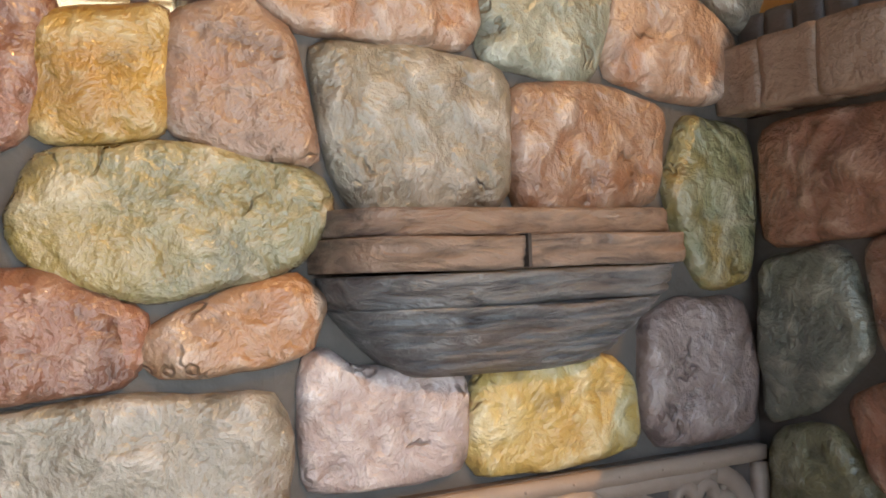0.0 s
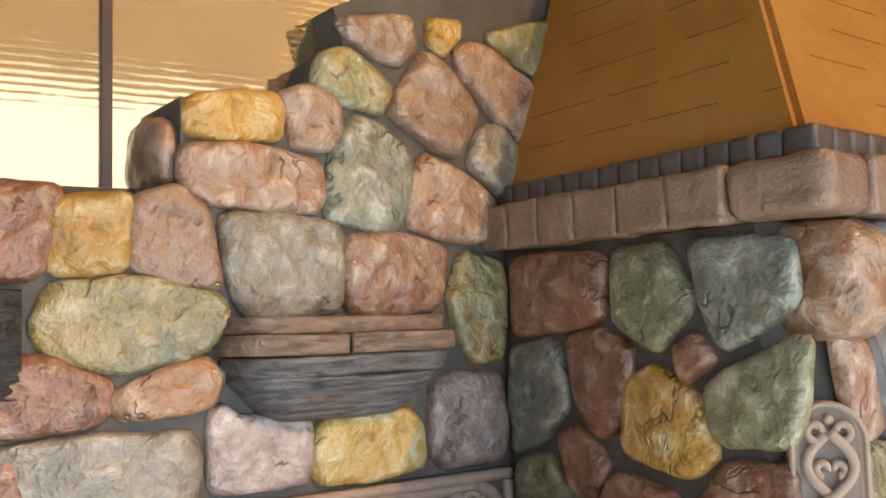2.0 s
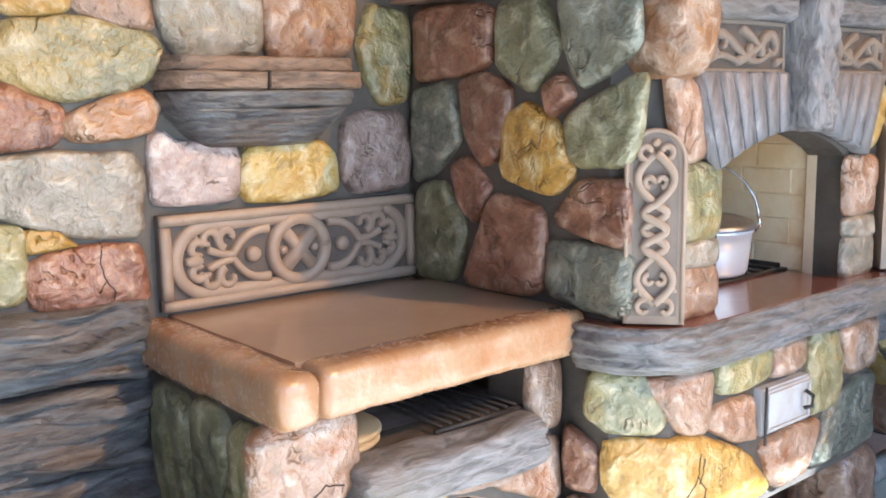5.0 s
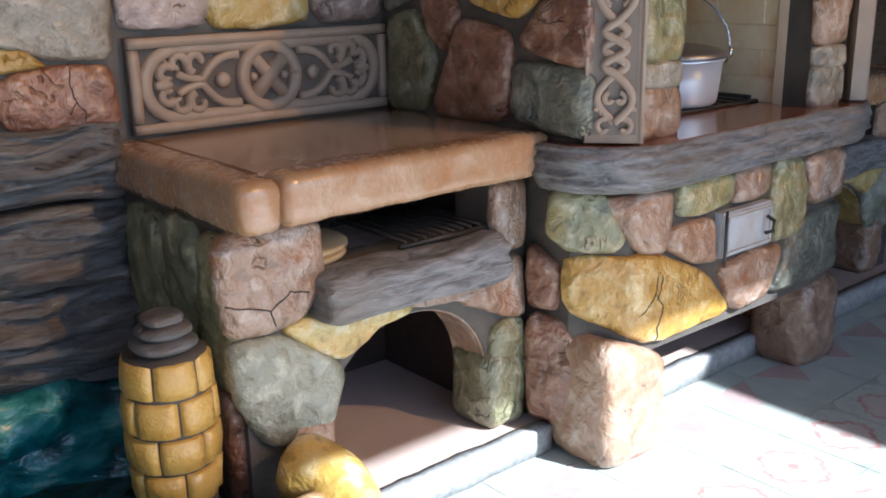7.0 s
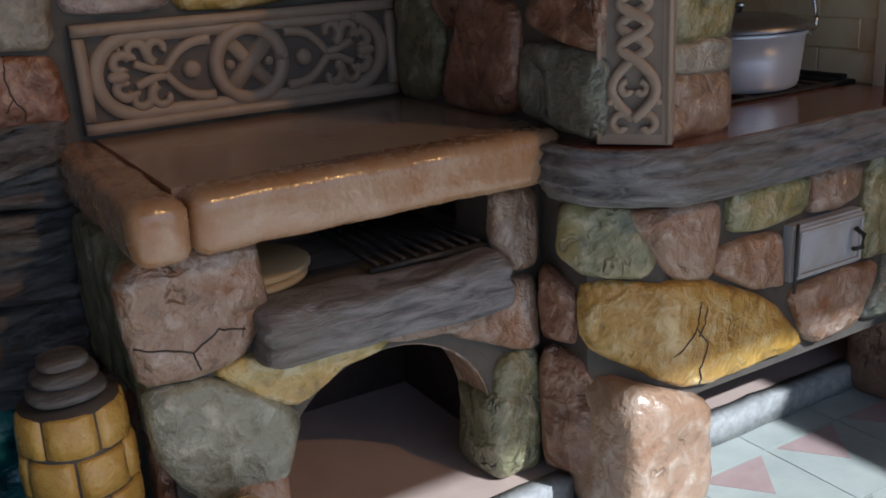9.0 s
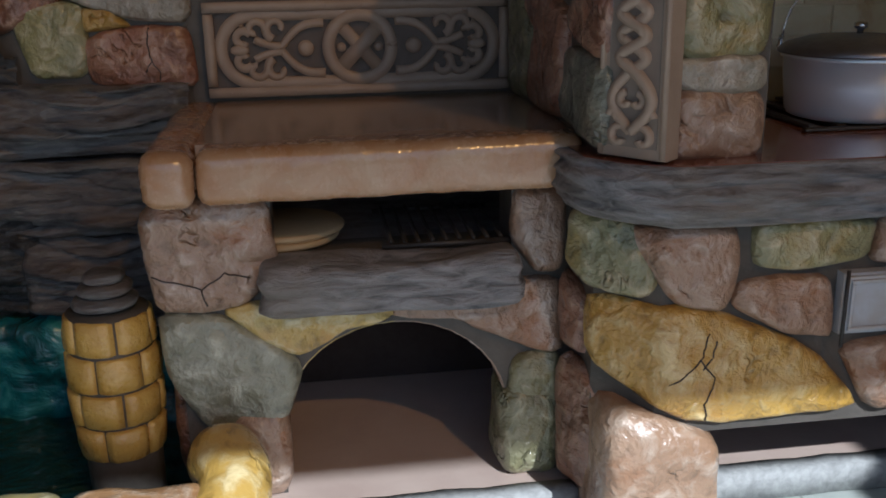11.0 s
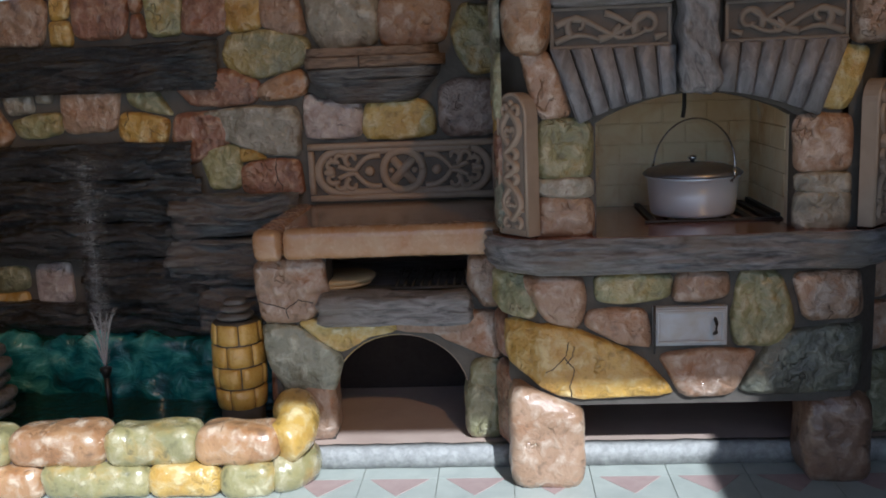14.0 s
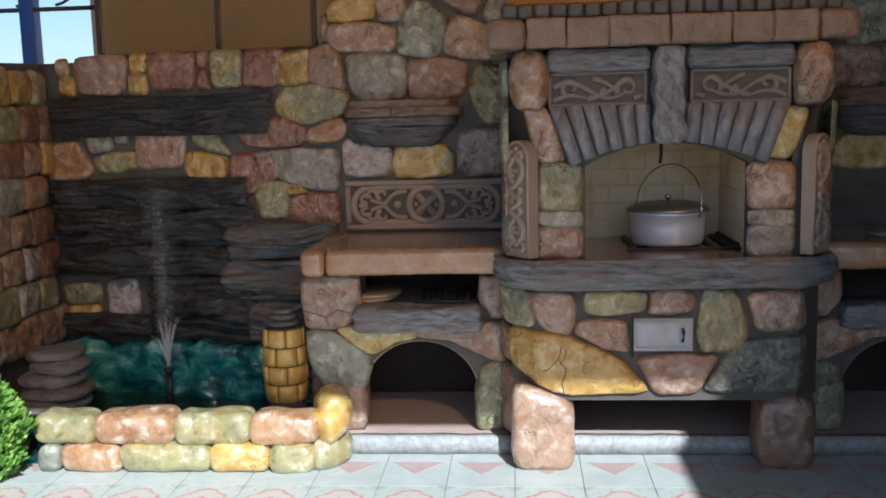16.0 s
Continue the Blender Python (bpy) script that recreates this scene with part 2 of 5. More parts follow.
def amber_sheet():
    """Amber translucent roofing: scatters most of the sun and lets a little of it through, tinted."""
    n = Nodes("amber_roof_sheet")
    t = n.t
    tr, tp, df = t.nodes.new("ShaderNodeBsdfTranslucent"), t.nodes.new("ShaderNodeBsdfTransparent"), t.nodes.new("ShaderNodeMixShader")
    tr.inputs[0].default_value = (0.05, 0.036, 0.02, 1)
    tp.inputs[0].default_value = (0.95, 0.69, 0.38, 1)
    df.inputs[0].default_value = 0.30
    base = t.nodes.new("ShaderNodeMixShader")
    base.inputs[0].default_value = 0.5
    n.done((0.075, 0.052, 0.027), 0.4)
    t.links.new(n.bsdf.outputs[0], base.inputs[1])
    t.links.new(tr.outputs[0], base.inputs[2])
    t.links.new(base.outputs[0], df.inputs[1])
    t.links.new(tp.outputs[0], df.inputs[2])
    t.links.new(df.outputs[0], t.nodes["Material Output"].inputs["Surface"])
    return n.mat


CEIL = amber_sheet()
WALLWOOD = streaked("dark_wood_wall", (0.05, 0.026, 0.012), (0.10, 0.05, 0.022), (0.09, 0.05, 0.025), 0.6)
PLATE = plain("white_china", (0.78, 0.76, 0.72), (0.72, 0.70, 0.66), 0.2, 10, 0.0002, coat=0.5)


def hood_material():
    """Ochre plaster scratched with brick joints."""
    n = Nodes("ochre_hood")
    v = n.place((1, 1, 1), 0.0)
    a = n.noise(5, 5, 0.6, v, 0.5)
    col = n.mix(n.ramp(a, (0.35, 0.0), (0.65, 1.0)), (0.37, 0.15, 0.021), (0.44, 0.20, 0.036))
    f = n.noise(60, 4, 0.6, v)
    return n.done(col, n.ramp(f, (0.3, 0.42), (0.7, 0.58)), n.math("ADD", a, n.math("MULTIPLY", f, 0.3)), 0.006, 0.5)


HOOD = hood_material()
HOODLINE = plain("scored_line", (0.22, 0.095, 0.015), (0.16, 0.07, 0.012), 0.6, 20)


def tile_material():
    """Cement tile: grey field, a red scalloped ring and corner quarters in faded green and red."""
    n = Nodes("patterned_tile")
    sep = n.t.nodes.new("ShaderNodeSeparateXYZ")
    n.t.links.new(n.coord.outputs["Object"], sep.inputs[0])
    x, y = sep.outputs[0], sep.outputs[1]
    ax, ay = n.math("ABSOLUTE", x), n.math("ABSOLUTE", y)
    r = n.math("SQRT", n.math("ADD", n.math("MULTIPLY", x, x), n.math("MULTIPLY", y, y)))
    ang = n.math("ARCTAN2", y, x)
    edge = n.math("ADD", 0.072, n.math("MULTIPLY", n.math("ABSOLUTE", n.math("COSINE", n.math("MULTIPLY", ang, 2.0))), 0.020))
    edge = n.math("ADD", edge, n.math("MULTIPLY", n.math("COSINE", n.math("MULTIPLY", ang, 16.0)), 0.004))
    d = n.math("SUBTRACT", r, edge)
    ring = n.math("LESS_THAN", n.math("ABSOLUTE", d), 0.0075)
    inside = n.math("LESS_THAN", d, 0.0)
    inner = n.math("LESS_THAN", n.math("ADD", ax, ay), 0.020)
    corner = n.math("GREATER_THAN", n.math("ADD", ax, ay), 0.225)
    wear = n.noise(22, 5, 0.65, n.place())
    worn = n.ramp(wear, (0.35, 0.45), (0.6, 1.0))
    field = n.mix(n.noise(9, 4, 0.6, n.place()), (0.50, 0.52, 0.47), (0.40, 0.44, 0.40))
    leaf = n.ramp(n.noise(26, 2, 0.5, n.place((1, 1, 1), 0.0), 2.0), (0.56, 0.0), (0.60, 0.45))
    col = n.mix(leaf, field, (0.31, 0.35, 0.32))
    col = n.mix(n.math("MULTIPLY", inside, 0.75), col, (0.52, 0.43, 0.39))
    col = n.mix(n.math("MULTIPLY", n.math("MAXIMUM", ring, inner), worn), col, (0.44, 0.22, 0.20))
    col = n.mix(n.math("MULTIPLY", corner, n.math("MULTIPLY", worn, 0.6)), col, (0.22, 0.25, 0.22))
    return n.done(col, n.ramp(wear, (0.3, 0.42), (0.7, 0.6)), wear, 0.001, 0.4)


TILE = tile_material()
TILE_PLAIN = plain("grey_green_tile", (0.46, 0.49, 0.45), (0.38, 0.41, 0.38), 0.5, 7, 0.001)
TILE_RED = plain("dull_red_tile_inlay", (0.44, 0.33, 0.31), (0.39, 0.28, 0.265), 0.5, 16, 0.001)
JOINT = plain("tile_joint", (0.34, 0.33, 0.30), (0.28, 0.275, 0.25), 0.7, 20)


from mathutils.bvhtree import BVHTree

# ---- building helpers ----


def part(name, bm, material, parent=None, label="", m=None, smooth=True):
    """Links a bmesh as one mesh object, under a thing or a part if one is given."""
    bmesh.ops.recalc_face_normals(bm, faces=bm.faces)
    me = bpy.data.meshes.new(name)
    bm.to_mesh(me)
    bm.free()
    me.materials.append(material)
    if smooth:
        for p in me.polygons:
            p.use_smooth = True
    ob = new(name, me)
    if m is not None:
        ob.matrix_world = m
    if parent is not None:
        ob.parent = parent
        if m is not None:
            ob.matrix_parent_inverse = parent.matrix_basis.inverted()
        else:
            ob.matrix_parent_inverse = Matrix.Identity(4)
    if label:
        ob["label"] = label
    return ob


def thing(name, label, category, at=(0, 0, 0), group="", kind=""):
    ob = new(name)
    ob.empty_display_size = 0.1
    ob.location = at
    ob.matrix_basis = Matrix.Translation(at)
    return tagged(ob, label, category, group, kind)


def box(bm, x0, x1, y0, y1, z0, z1, bevel=0.0, seg=2):
    r = bmesh.ops.create_cube(bm, size=1)
    bmesh.ops.scale(bm, vec=(x1 - x0, y1 - y0, z1 - z0), verts=r["verts"])
    bmesh.ops.translate(bm, vec=((x0 + x1) / 2, (y0 + y1) / 2, (z0 + z1) / 2), verts=r["verts"])
    if bevel:
        es = list({e for v in r["verts"] for e in v.link_edges})
        bmesh.ops.bevel(bm, geom=es, offset=bevel, segments=seg, affect="EDGES", profile=0.6)
    return bm


def boxed(*a, **k):
    return box(bmesh.new(), *a, **k)


def rough_block(x0, x1, y0, y1, z0, z1, bevel=0.02, cell=0.03, amp=0.006, freq=9.0, seed=0.0, stretch=(1, 1, 1)):
    """A worn block: bevelled, cut fine and pushed about by noise."""
    bm = boxed(x0, x1, y0, y1, z0, z1)
    for axis, lo, hi in ((0, x0, x1), (1, y0, y1), (2, z0, z1)):
        cuts = max(1, int((hi - lo) / cell))
        for k in range(1, cuts):
            co, no = [0, 0, 0], [0, 0, 0]
            co[axis], no[axis] = lo + (hi - lo) * k / cuts, 1
            bmesh.ops.bisect_plane(bm, geom=bm.verts[:] + bm.edges[:] + bm.faces[:], plane_co=co, plane_no=no)
    mid = Vector(((x0 + x1) / 2, (y0 + y1) / 2, (z0 + z1) / 2))
    half = Vector(((x1 - x0) / 2, (y1 - y0) / 2, (z1 - z0) / 2))
    for v in bm.verts:
        d = v.co - mid
        core = Vector([max(-(h - bevel), min(h - bevel, c)) for c, h in zip(d, half)])
        off = d - core
        if off.length > 1e-6:
            off = off.normalized() * bevel
        p = mid + core + off
        q = Vector((p.x * stretch[0], p.y * stretch[1], p.z * stretch[2])) * freq
        out = off.normalized() if off.length > 1e-6 else Vector((0, 0, 0))
        v.co = p + out * amp * (noise.noise(q + Vector((seed, seed * 2, 3))) + 0.5 * noise.noise(q * 2.7 + Vector((seed, 1, seed))))
    return bm


def prism(pts, y0, y1):
    """A polygon of (x, z) pairs drawn out from y0 to y1."""
    bm = bmesh.new()
    a = [bm.verts.new((x, y0, z)) for x, z in pts]
    b = [bm.verts.new((x, y1, z)) for x, z in pts]
    bm.faces.new(a), bm.faces.new(b)
    for i in range(len(pts)):
        j = (i + 1) % len(pts)
        bm.faces.new((a[i], a[j], b[j], b[i]))
    return bm


def slab_z(pts, z0, z1):
    """A polygon of (x, y) pairs drawn out from z0 to z1."""
    bm = bmesh.new()
    a = [bm.verts.new((x, y, z0)) for x, y in pts]
    b = [bm.verts.new((x, y, z1)) for x, y in pts]
    bm.faces.new(a), bm.faces.new(b)
    for i in range(len(pts)):
        j = (i + 1) % len(pts)
        bm.faces.new((a[i], a[j], b[j], b[i]))
    return bm


def rounded(pts, times=2):
    """Cuts a closed outline's corners."""
    for _ in range(times):
        out = []
        for i, p in enumerate(pts):
            q = pts[(i + 1) % len(pts)]
            out += [p * 0.89 + q * 0.11, p * 0.11 + q * 0.89]
        pts = out
    return pts


def even(pts, n):
    """n points at even steps along a closed outline."""
    ring = pts + [pts[0]]
    length = [0.0]
    for a, b in zip(ring, ring[1:]):
        length.append(length[-1] + (b - a).length)
    out, k = [], 0
    for i in range(n):
        s = length[-1] * i / n
        while length[k + 1] < s:
            k += 1
        f = (s - length[k]) / max(1e-9, length[k + 1] - length[k])
        out.append(ring[k].lerp(ring[k + 1], f))
    return out


class Face:
    """A wall face: local x runs along it, local y into it, z up."""

    def __init__(self, owner, at, turn, bend=(-99, 99)):
        self.owner, self.m, self.bend = owner, pose(*at, 0, 0, turn), bend


serial = [0]


def stone(face, colour, *corners, proud=0.026, bulge=0.005, name="stone", relief=0.0085, label=""):
    """One field stone on a wall face, from its outline's few corners."""
    serial[0] += 1
    seed = serial[0] * 3.7
    pts = even(rounded([Vector((x, z)) for x, z in corners]), 36)
    size = max((p - q).length for p in pts[::6] for q in pts[::6])
    mid = sum(pts, Vector((0, 0))) / len(pts)
    pts = [p + (p - mid).normalized() * 0.012 for p in pts]
    pts = [p + (p - mid).normalized() * 0.006 * noise.noise(Vector((p.x * 18, p.y * 18, seed))) for p in pts]
    lip = min(0.2, 0.012 / max(0.03, size * 0.5))
    rings = [(1.0, -0.03), (1.0, 0.25), (1 - lip * 0.45, 0.66), (1 - lip * 1.2, 0.9), (1 - lip * 2.4, 1.0), (0.66, 1.0), (0.5, 1.0), (0.34, 1.0), (0.17, 1.0)]
    rings = sorted(set(rings), key=lambda r: (-r[0], r[1]))
    bm, rows = bmesh.new(), []

    def height(p, h, s):
        q = Vector((p.x, p.y, seed))
        rough = noise.noise(q * 13) + 0.6 * noise.noise(q * 31) + 0.9 * (abs(noise.noise(q * 9 + Vector((5, 0, 0)))) - 0.25)
        return -(h * proud + bulge * (1 - s * s) * min(1, h) + relief * rough * max(0, h))

    for s, h in rings:
        rows.append([bm.verts.new(((mid + (p - mid) * s).x, height(mid + (p - mid) * s, h, s), (mid + (p - mid) * s).y)) for p in pts])
    top = bm.verts.new((mid.x, height(mid, 1, 0), mid.y))
    for a, b in zip(rows, rows[1:]):
        for i in range(36):
            bm.faces.new((a[i], a[(i + 1) % 36], b[(i + 1) % 36], b[i]))
    for i in range(36):
        bm.faces.new((rows[-1][i], rows[-1][(i + 1) % 36], top))
    for v in bm.verts:
        v.co.y += max(0.0, face.bend[0] - v.co.x) + max(0.0, v.co.x - face.bend[1])
    return part(name, bm, STONE[colour], face.owner, label, face.m)


def blob(cx, cy, cz, rx, ry, rz, power=3.0, amp=0.012, seed=0.0, n=20, freq=7):
    """A lumpy boulder: a superellipsoid pushed about by noise."""
    bm = bmesh.new()
    bmesh.ops.create_icosphere(bm, subdivisions=4, radius=1)
    for v in bm.verts:
        d = v.co.normalized()
        k = (abs(d.x) ** power + abs(d.y) ** power + abs(d.z) ** power) ** (-1 / power)
        p = Vector((d.x * k * rx, d.y * k * ry, d.z * k * rz))
        q = p * freq + Vector((seed, seed * 1.3, 2))
        f = amp * (noise.noise(q) + 0.5 * noise.noise(q * 2.6) + 0.7 * (abs(noise.noise(q * 1.7)) - 0.2))
        v.co = p + d * f + Vector((cx, cy, cz))
    return bm


def tube(pts, radius, sides=8, flat=1.0, up=None):
    """A round or flattened rod along a run of points."""
    bm, rows = bmesh.new(), []
    pts = [Vector(p) for p in pts]
    side = up
    for i, p in enumerate(pts):
        d = (pts[min(i + 1, len(pts) - 1)] - pts[max(i - 1, 0)]).normalized()
        ref = side if side is not None else (Vector((0, 0, 1)) if abs(d.z) < 0.9 else Vector((1, 0, 0)))
        a = d.cross(ref).normalized()
        b = d.cross(a).normalized()
        r = radius(i / (len(pts) - 1)) if callable(radius) else radius
        rows.append([bm.verts.new(p + a * r * math.cos(2 * math.pi * k / sides) + b * r * flat * math.sin(2 * math.pi * k / sides)) for k in range(sides)])
    for a, b in zip(rows, rows[1:]):
        for k in range(sides):
            bm.faces.new((a[k], a[(k + 1) % sides], b[(k + 1) % sides], b[k]))
    bm.faces.new(rows[0]), bm.faces.new(rows[-1])
    return bm


def merge(target, source):
    me = bpy.data.meshes.new("tmp")
    source.to_mesh(me)
    source.free()
    target.from_mesh(me)
    bpy.data.meshes.remove(me)
    return target


def lathe(profile, cx, cy, n=40):
    """Turns a profile of (radius, z) pairs round an upright axis."""
    bm, rows = bmesh.new(), []
    for r, z in profile:
        rows.append([bm.verts.new((cx + r * math.cos(2 * math.pi * k / n), cy + r * math.sin(2 * math.pi * k / n), z)) for k in range(n)])
    for a, b in zip(rows, rows[1:]):
        for k in range(n):
            bm.faces.new((a[k], a[(k + 1) % n], b[(k + 1) % n], b[k]))
    bm.faces.new(rows[0]), bm.faces.new(rows[-1])
    bmesh.ops.remove_doubles(bm, verts=bm.verts, dist=1e-5)
    return bm


def crack(on, *pts, width=0.003):
    """A thin dark crack that follows a stone's surface, from a few (x, z) points."""
    tree = BVHTree.FromPolygons([v.co for v in on.data.vertices], [p.vertices for p in on.data.polygons])
    fine = []
    for a, b in zip(pts, pts[1:]):
        for k in range(6):
            x, z = a[0] + (b[0] - a[0]) * k / 6, a[1] + (b[1] - a[1]) * k / 6
            x += 0.005 * noise.noise(Vector((x * 60, z * 60, 3)))
            z += 0.005 * noise.noise(Vector((x * 60, z * 60, 8)))
            hit = tree.ray_cast(Vector((x, -2, z)), Vector((0, 1, 0)))[0]
            if hit:
                fine.append(hit)
    if len(fine) > 2:
        part("crack", tube(fine, width, 5, 0.6), CRACK, on.parent, "thin dark crack", on.matrix_world.copy())


# ---- setting: ground, walls, roof ----
pavement = part("pavement", boxed(-30, 30, -30, 0.3, -0.3, -0.006), JOINT, label="", smooth=False)
tagged(pavement, "grey cement joints between patterned paving tiles", "pavement", kind="structure")

wall_back = part("wall_back", prism([(-0.87, 0), (-0.87, 1.98), (-0.66, 2.0), (-0.57, 2.03), (-0.55, 2.11), (-0.47, 2.14), (-0.5, 2.24), (-0.3, 2.34), (-0.1, 2.42), (1.32, 2.42), (1.52, 2.34), (1.72, 2.24), (1.70, 2.14), (1.78, 2.11), (1.8, 2.03), (1.89, 2.0), (2.1, 1.98), (2.1, 0)], 0.0, 0.24), MORTAR, smooth=False)
tagged(wall_back, "field stone wall of varnished painted stones with grey mortar", "wall", kind="structure")
part("end_stone", blob(-0.885, 0.125, 1.865, 0.036, 0.110, 0.085, 3.0, 0.01, 4), LOG["brown"], wall_back, "rounded dark brown stone at the wall end", Matrix.Identity(4))
B = Face(wall_back, (0, 0, 0), 0)
wall_left = part("wall_left", prism([(-1.60, 0), (-1.60, 1.76), (0.02, 1.76), (0.02, 0)], 0.0, 0.22), MORTAR, m=pose(-0.87, 0, 0, 0, 0, -8.5), smooth=False)
tagged(wall_left, "low stone wall with slate bands behind the pond", "wall", kind="structure")
L = Face(wall_left, (-0.87, 0, 0), -8.5)
wall_side = part("wall_side", prism([(-1.25, 0), (-1.25, 1.2), (-0.7, 1.72), (0.2, 1.76), (0.2, 0)], 0.0, 0.2), MORTAR, m=pose(-2.42, 0, 0, 0, 0, 90), smooth=False)
tagged(wall_side, "short stone side wall beside the pond", "wall", kind="structure")
W = Face(wall_side, (-2.42, 0, 0), 90)

roof = part("ceiling", boxed(-4.5, 2.05, -3.99, 1.2, 2.95, 2.958), CEIL, smooth=False)
tagged(roof, "amber translucent sheet roof over the stonework", "ceiling", kind="structure")
# Unseen blocker: casts the right-hand paving shadow and dims the right niche.
roof_blocker = part("ceiling", boxed(2.054, 5.5, -8.0, 1.2, 2.95, 3.0), WALLWOOD, smooth=False)
tagged(roof_blocker, "unseen opaque roof placed to shade the right side", "ceiling", kind="structure")
# Two unseen walls, added to hold back sky light from front and left.
RENDER = plain("brown_added_wall", (0.16, 0.12, 0.09), (0.12, 0.09, 0.065), 0.8, 3)
wall_far = part("wall_far", boxed(-14, 14, -13.2, -13.0, -0.01, 1.1), RENDER, smooth=False)
tagged(wall_far, "unseen plain brown wall added to limit sky light", "wall", kind="structure")
wall_yard = part("wall_yard", boxed(-6.2, -6.0, -13.0, 0.29, -0.01, 2.9), RENDER, smooth=False)
tagged(wall_yard, "unseen plain brown wall added to limit sky light", "wall", kind="structure")
wall_right = part("wall_right", boxed(2.1, 4.5, -0.05, 0.2, 0.0, 2.94), WALLWOOD, smooth=False)
tagged(wall_right, "dark stained wooden wall beyond the stonework", "wall", kind="structure")

# Out of view; added only to take side light off the right niche.
wall_east = part("wall_east", boxed(3.4, 3.5, -6.0, -0.06, -0.01, 2.94), WALLWOOD, smooth=False)
tagged(wall_east, "unseen dark wooden wall added to dim the right niche", "wall", kind="structure")

# ---- oven ----
oven = thing("stone_oven", "built-in outdoor oven faced with painted field stones", "oven", (0.613, -0.45, 0))
S = Face(oven, (0, 0, 0), -90)
S2 = Face(oven, (1.226, -0.84, 0), 90)
F = Face(oven, (0, -0.87, 0), 0, (0.105, 1.121))
U = Face(oven, (0, -0.86, 0), 0)
T0 = Matrix.Identity(4)
plan = [(0.0, 0.0), (0.0, -0.765), (0.105, -0.87), (1.121, -0.87), (1.226, -0.765), (1.226, 0.0)]
part("base", slab_z(plan, 0.285, 0.76), MORTAR_WARM, oven, m=T0, smooth=False)
side = [(0.0, 0.0), (0.0, -0.76), (0.10, -0.86), (0.16, -0.86), (0.16, 0.0)]
part("side_wall", slab_z(side, 0.80, 1.676), MORTAR_WARM, oven, m=T0, smooth=False)
part("side_wall", slab_z([(1.226 - x, y) for x, y in side], 0.80, 1.676), MORTAR_WARM, oven, m=T0, smooth=False)
arch = [(0.297 + 0.632 * k / 16, 1.225 + 0.085 * math.sin(math.pi * k / 16) ** 0.8) for k in range(17)]
part("front_wall", prism([(0.14, 0.80), (0.297, 0.80)] + arch + [(0.929, 0.80), (1.086, 0.80), (1.086, 1.676), (0.14, 1.676)], -0.86, -0.745), MORTAR_WARM, oven, m=T0, smooth=False)
part("firebox_back", boxed(0.16, 1.066, -0.22, -0.20, 0.86, 1.68), FIREBRICK, oven, m=T0, smooth=False)
part("firebox_side", boxed(0.235, 0.28, -0.744, -0.22, 0.86, 1.68), FIREBRICK, oven, m=T0, smooth=False)
part("firebox_side", boxed(0.946, 0.99, -0.744, -0.22, 0.86, 1.68), FIREBRICK, oven, m=T0, smooth=False)
part("firebox_roof", boxed(0.235, 0.99, -0.744, -0.22, 1.42, 1.50), FIREBRICK, oven, m=T0, smooth=False)
for x in (0.288, 0.928):
    part("jamb_board", boxed(x, x + 0.012, -0.775, -0.742, 0.862, 1.225, 0.002), BOARD, oven, "cream edge board", T0, False)
# fire bricks of the back and sides
for r in range(7):
    for c in range(5):
        x0 = 0.285 + c * 0.165 - (0.08 if r % 2 else 0)
        a, b = max(0.283, x0), min(0.944, x0 + 0.16)
        if b - a > 0.03:
            part("fire_brick", boxed(a, b, -0.226, -0.219, 0.87 + r * 0.078, 0.944 + r * 0.078, 0.002, 1), FIREBRICK, oven, m=T0, smooth=False)
    for c in range(3):
        for xa, xb in ((0.279, 0.285), (0.941, 0.947)):
            y0 = -0.735 + c * 0.17 + (0.05 if r % 2 else 0)
            part("fire_brick", boxed(xa, xb, y0, min(-0.23, y0 + 0.165), 0.87 + r * 0.078, 0.944 + r * 0.078, 0.002, 1), FIREBRICK, oven, m=T0, smooth=False)
# counter
ctop = [(-0.045, -0.70), (-0.04, -0.80), (0.02, -0.89), (0.10, -0.935), (1.126, -0.935), (1.206, -0.89), (1.266, -0.80), (1.27, -0.70)]
cbm = slab_z(ctop + [(1.226, -0.25), (0.0, -0.25)], 0.842, 0.866)
part("counter_top", cbm, COUNTER, oven, "dark red polished counter top", T0, False)


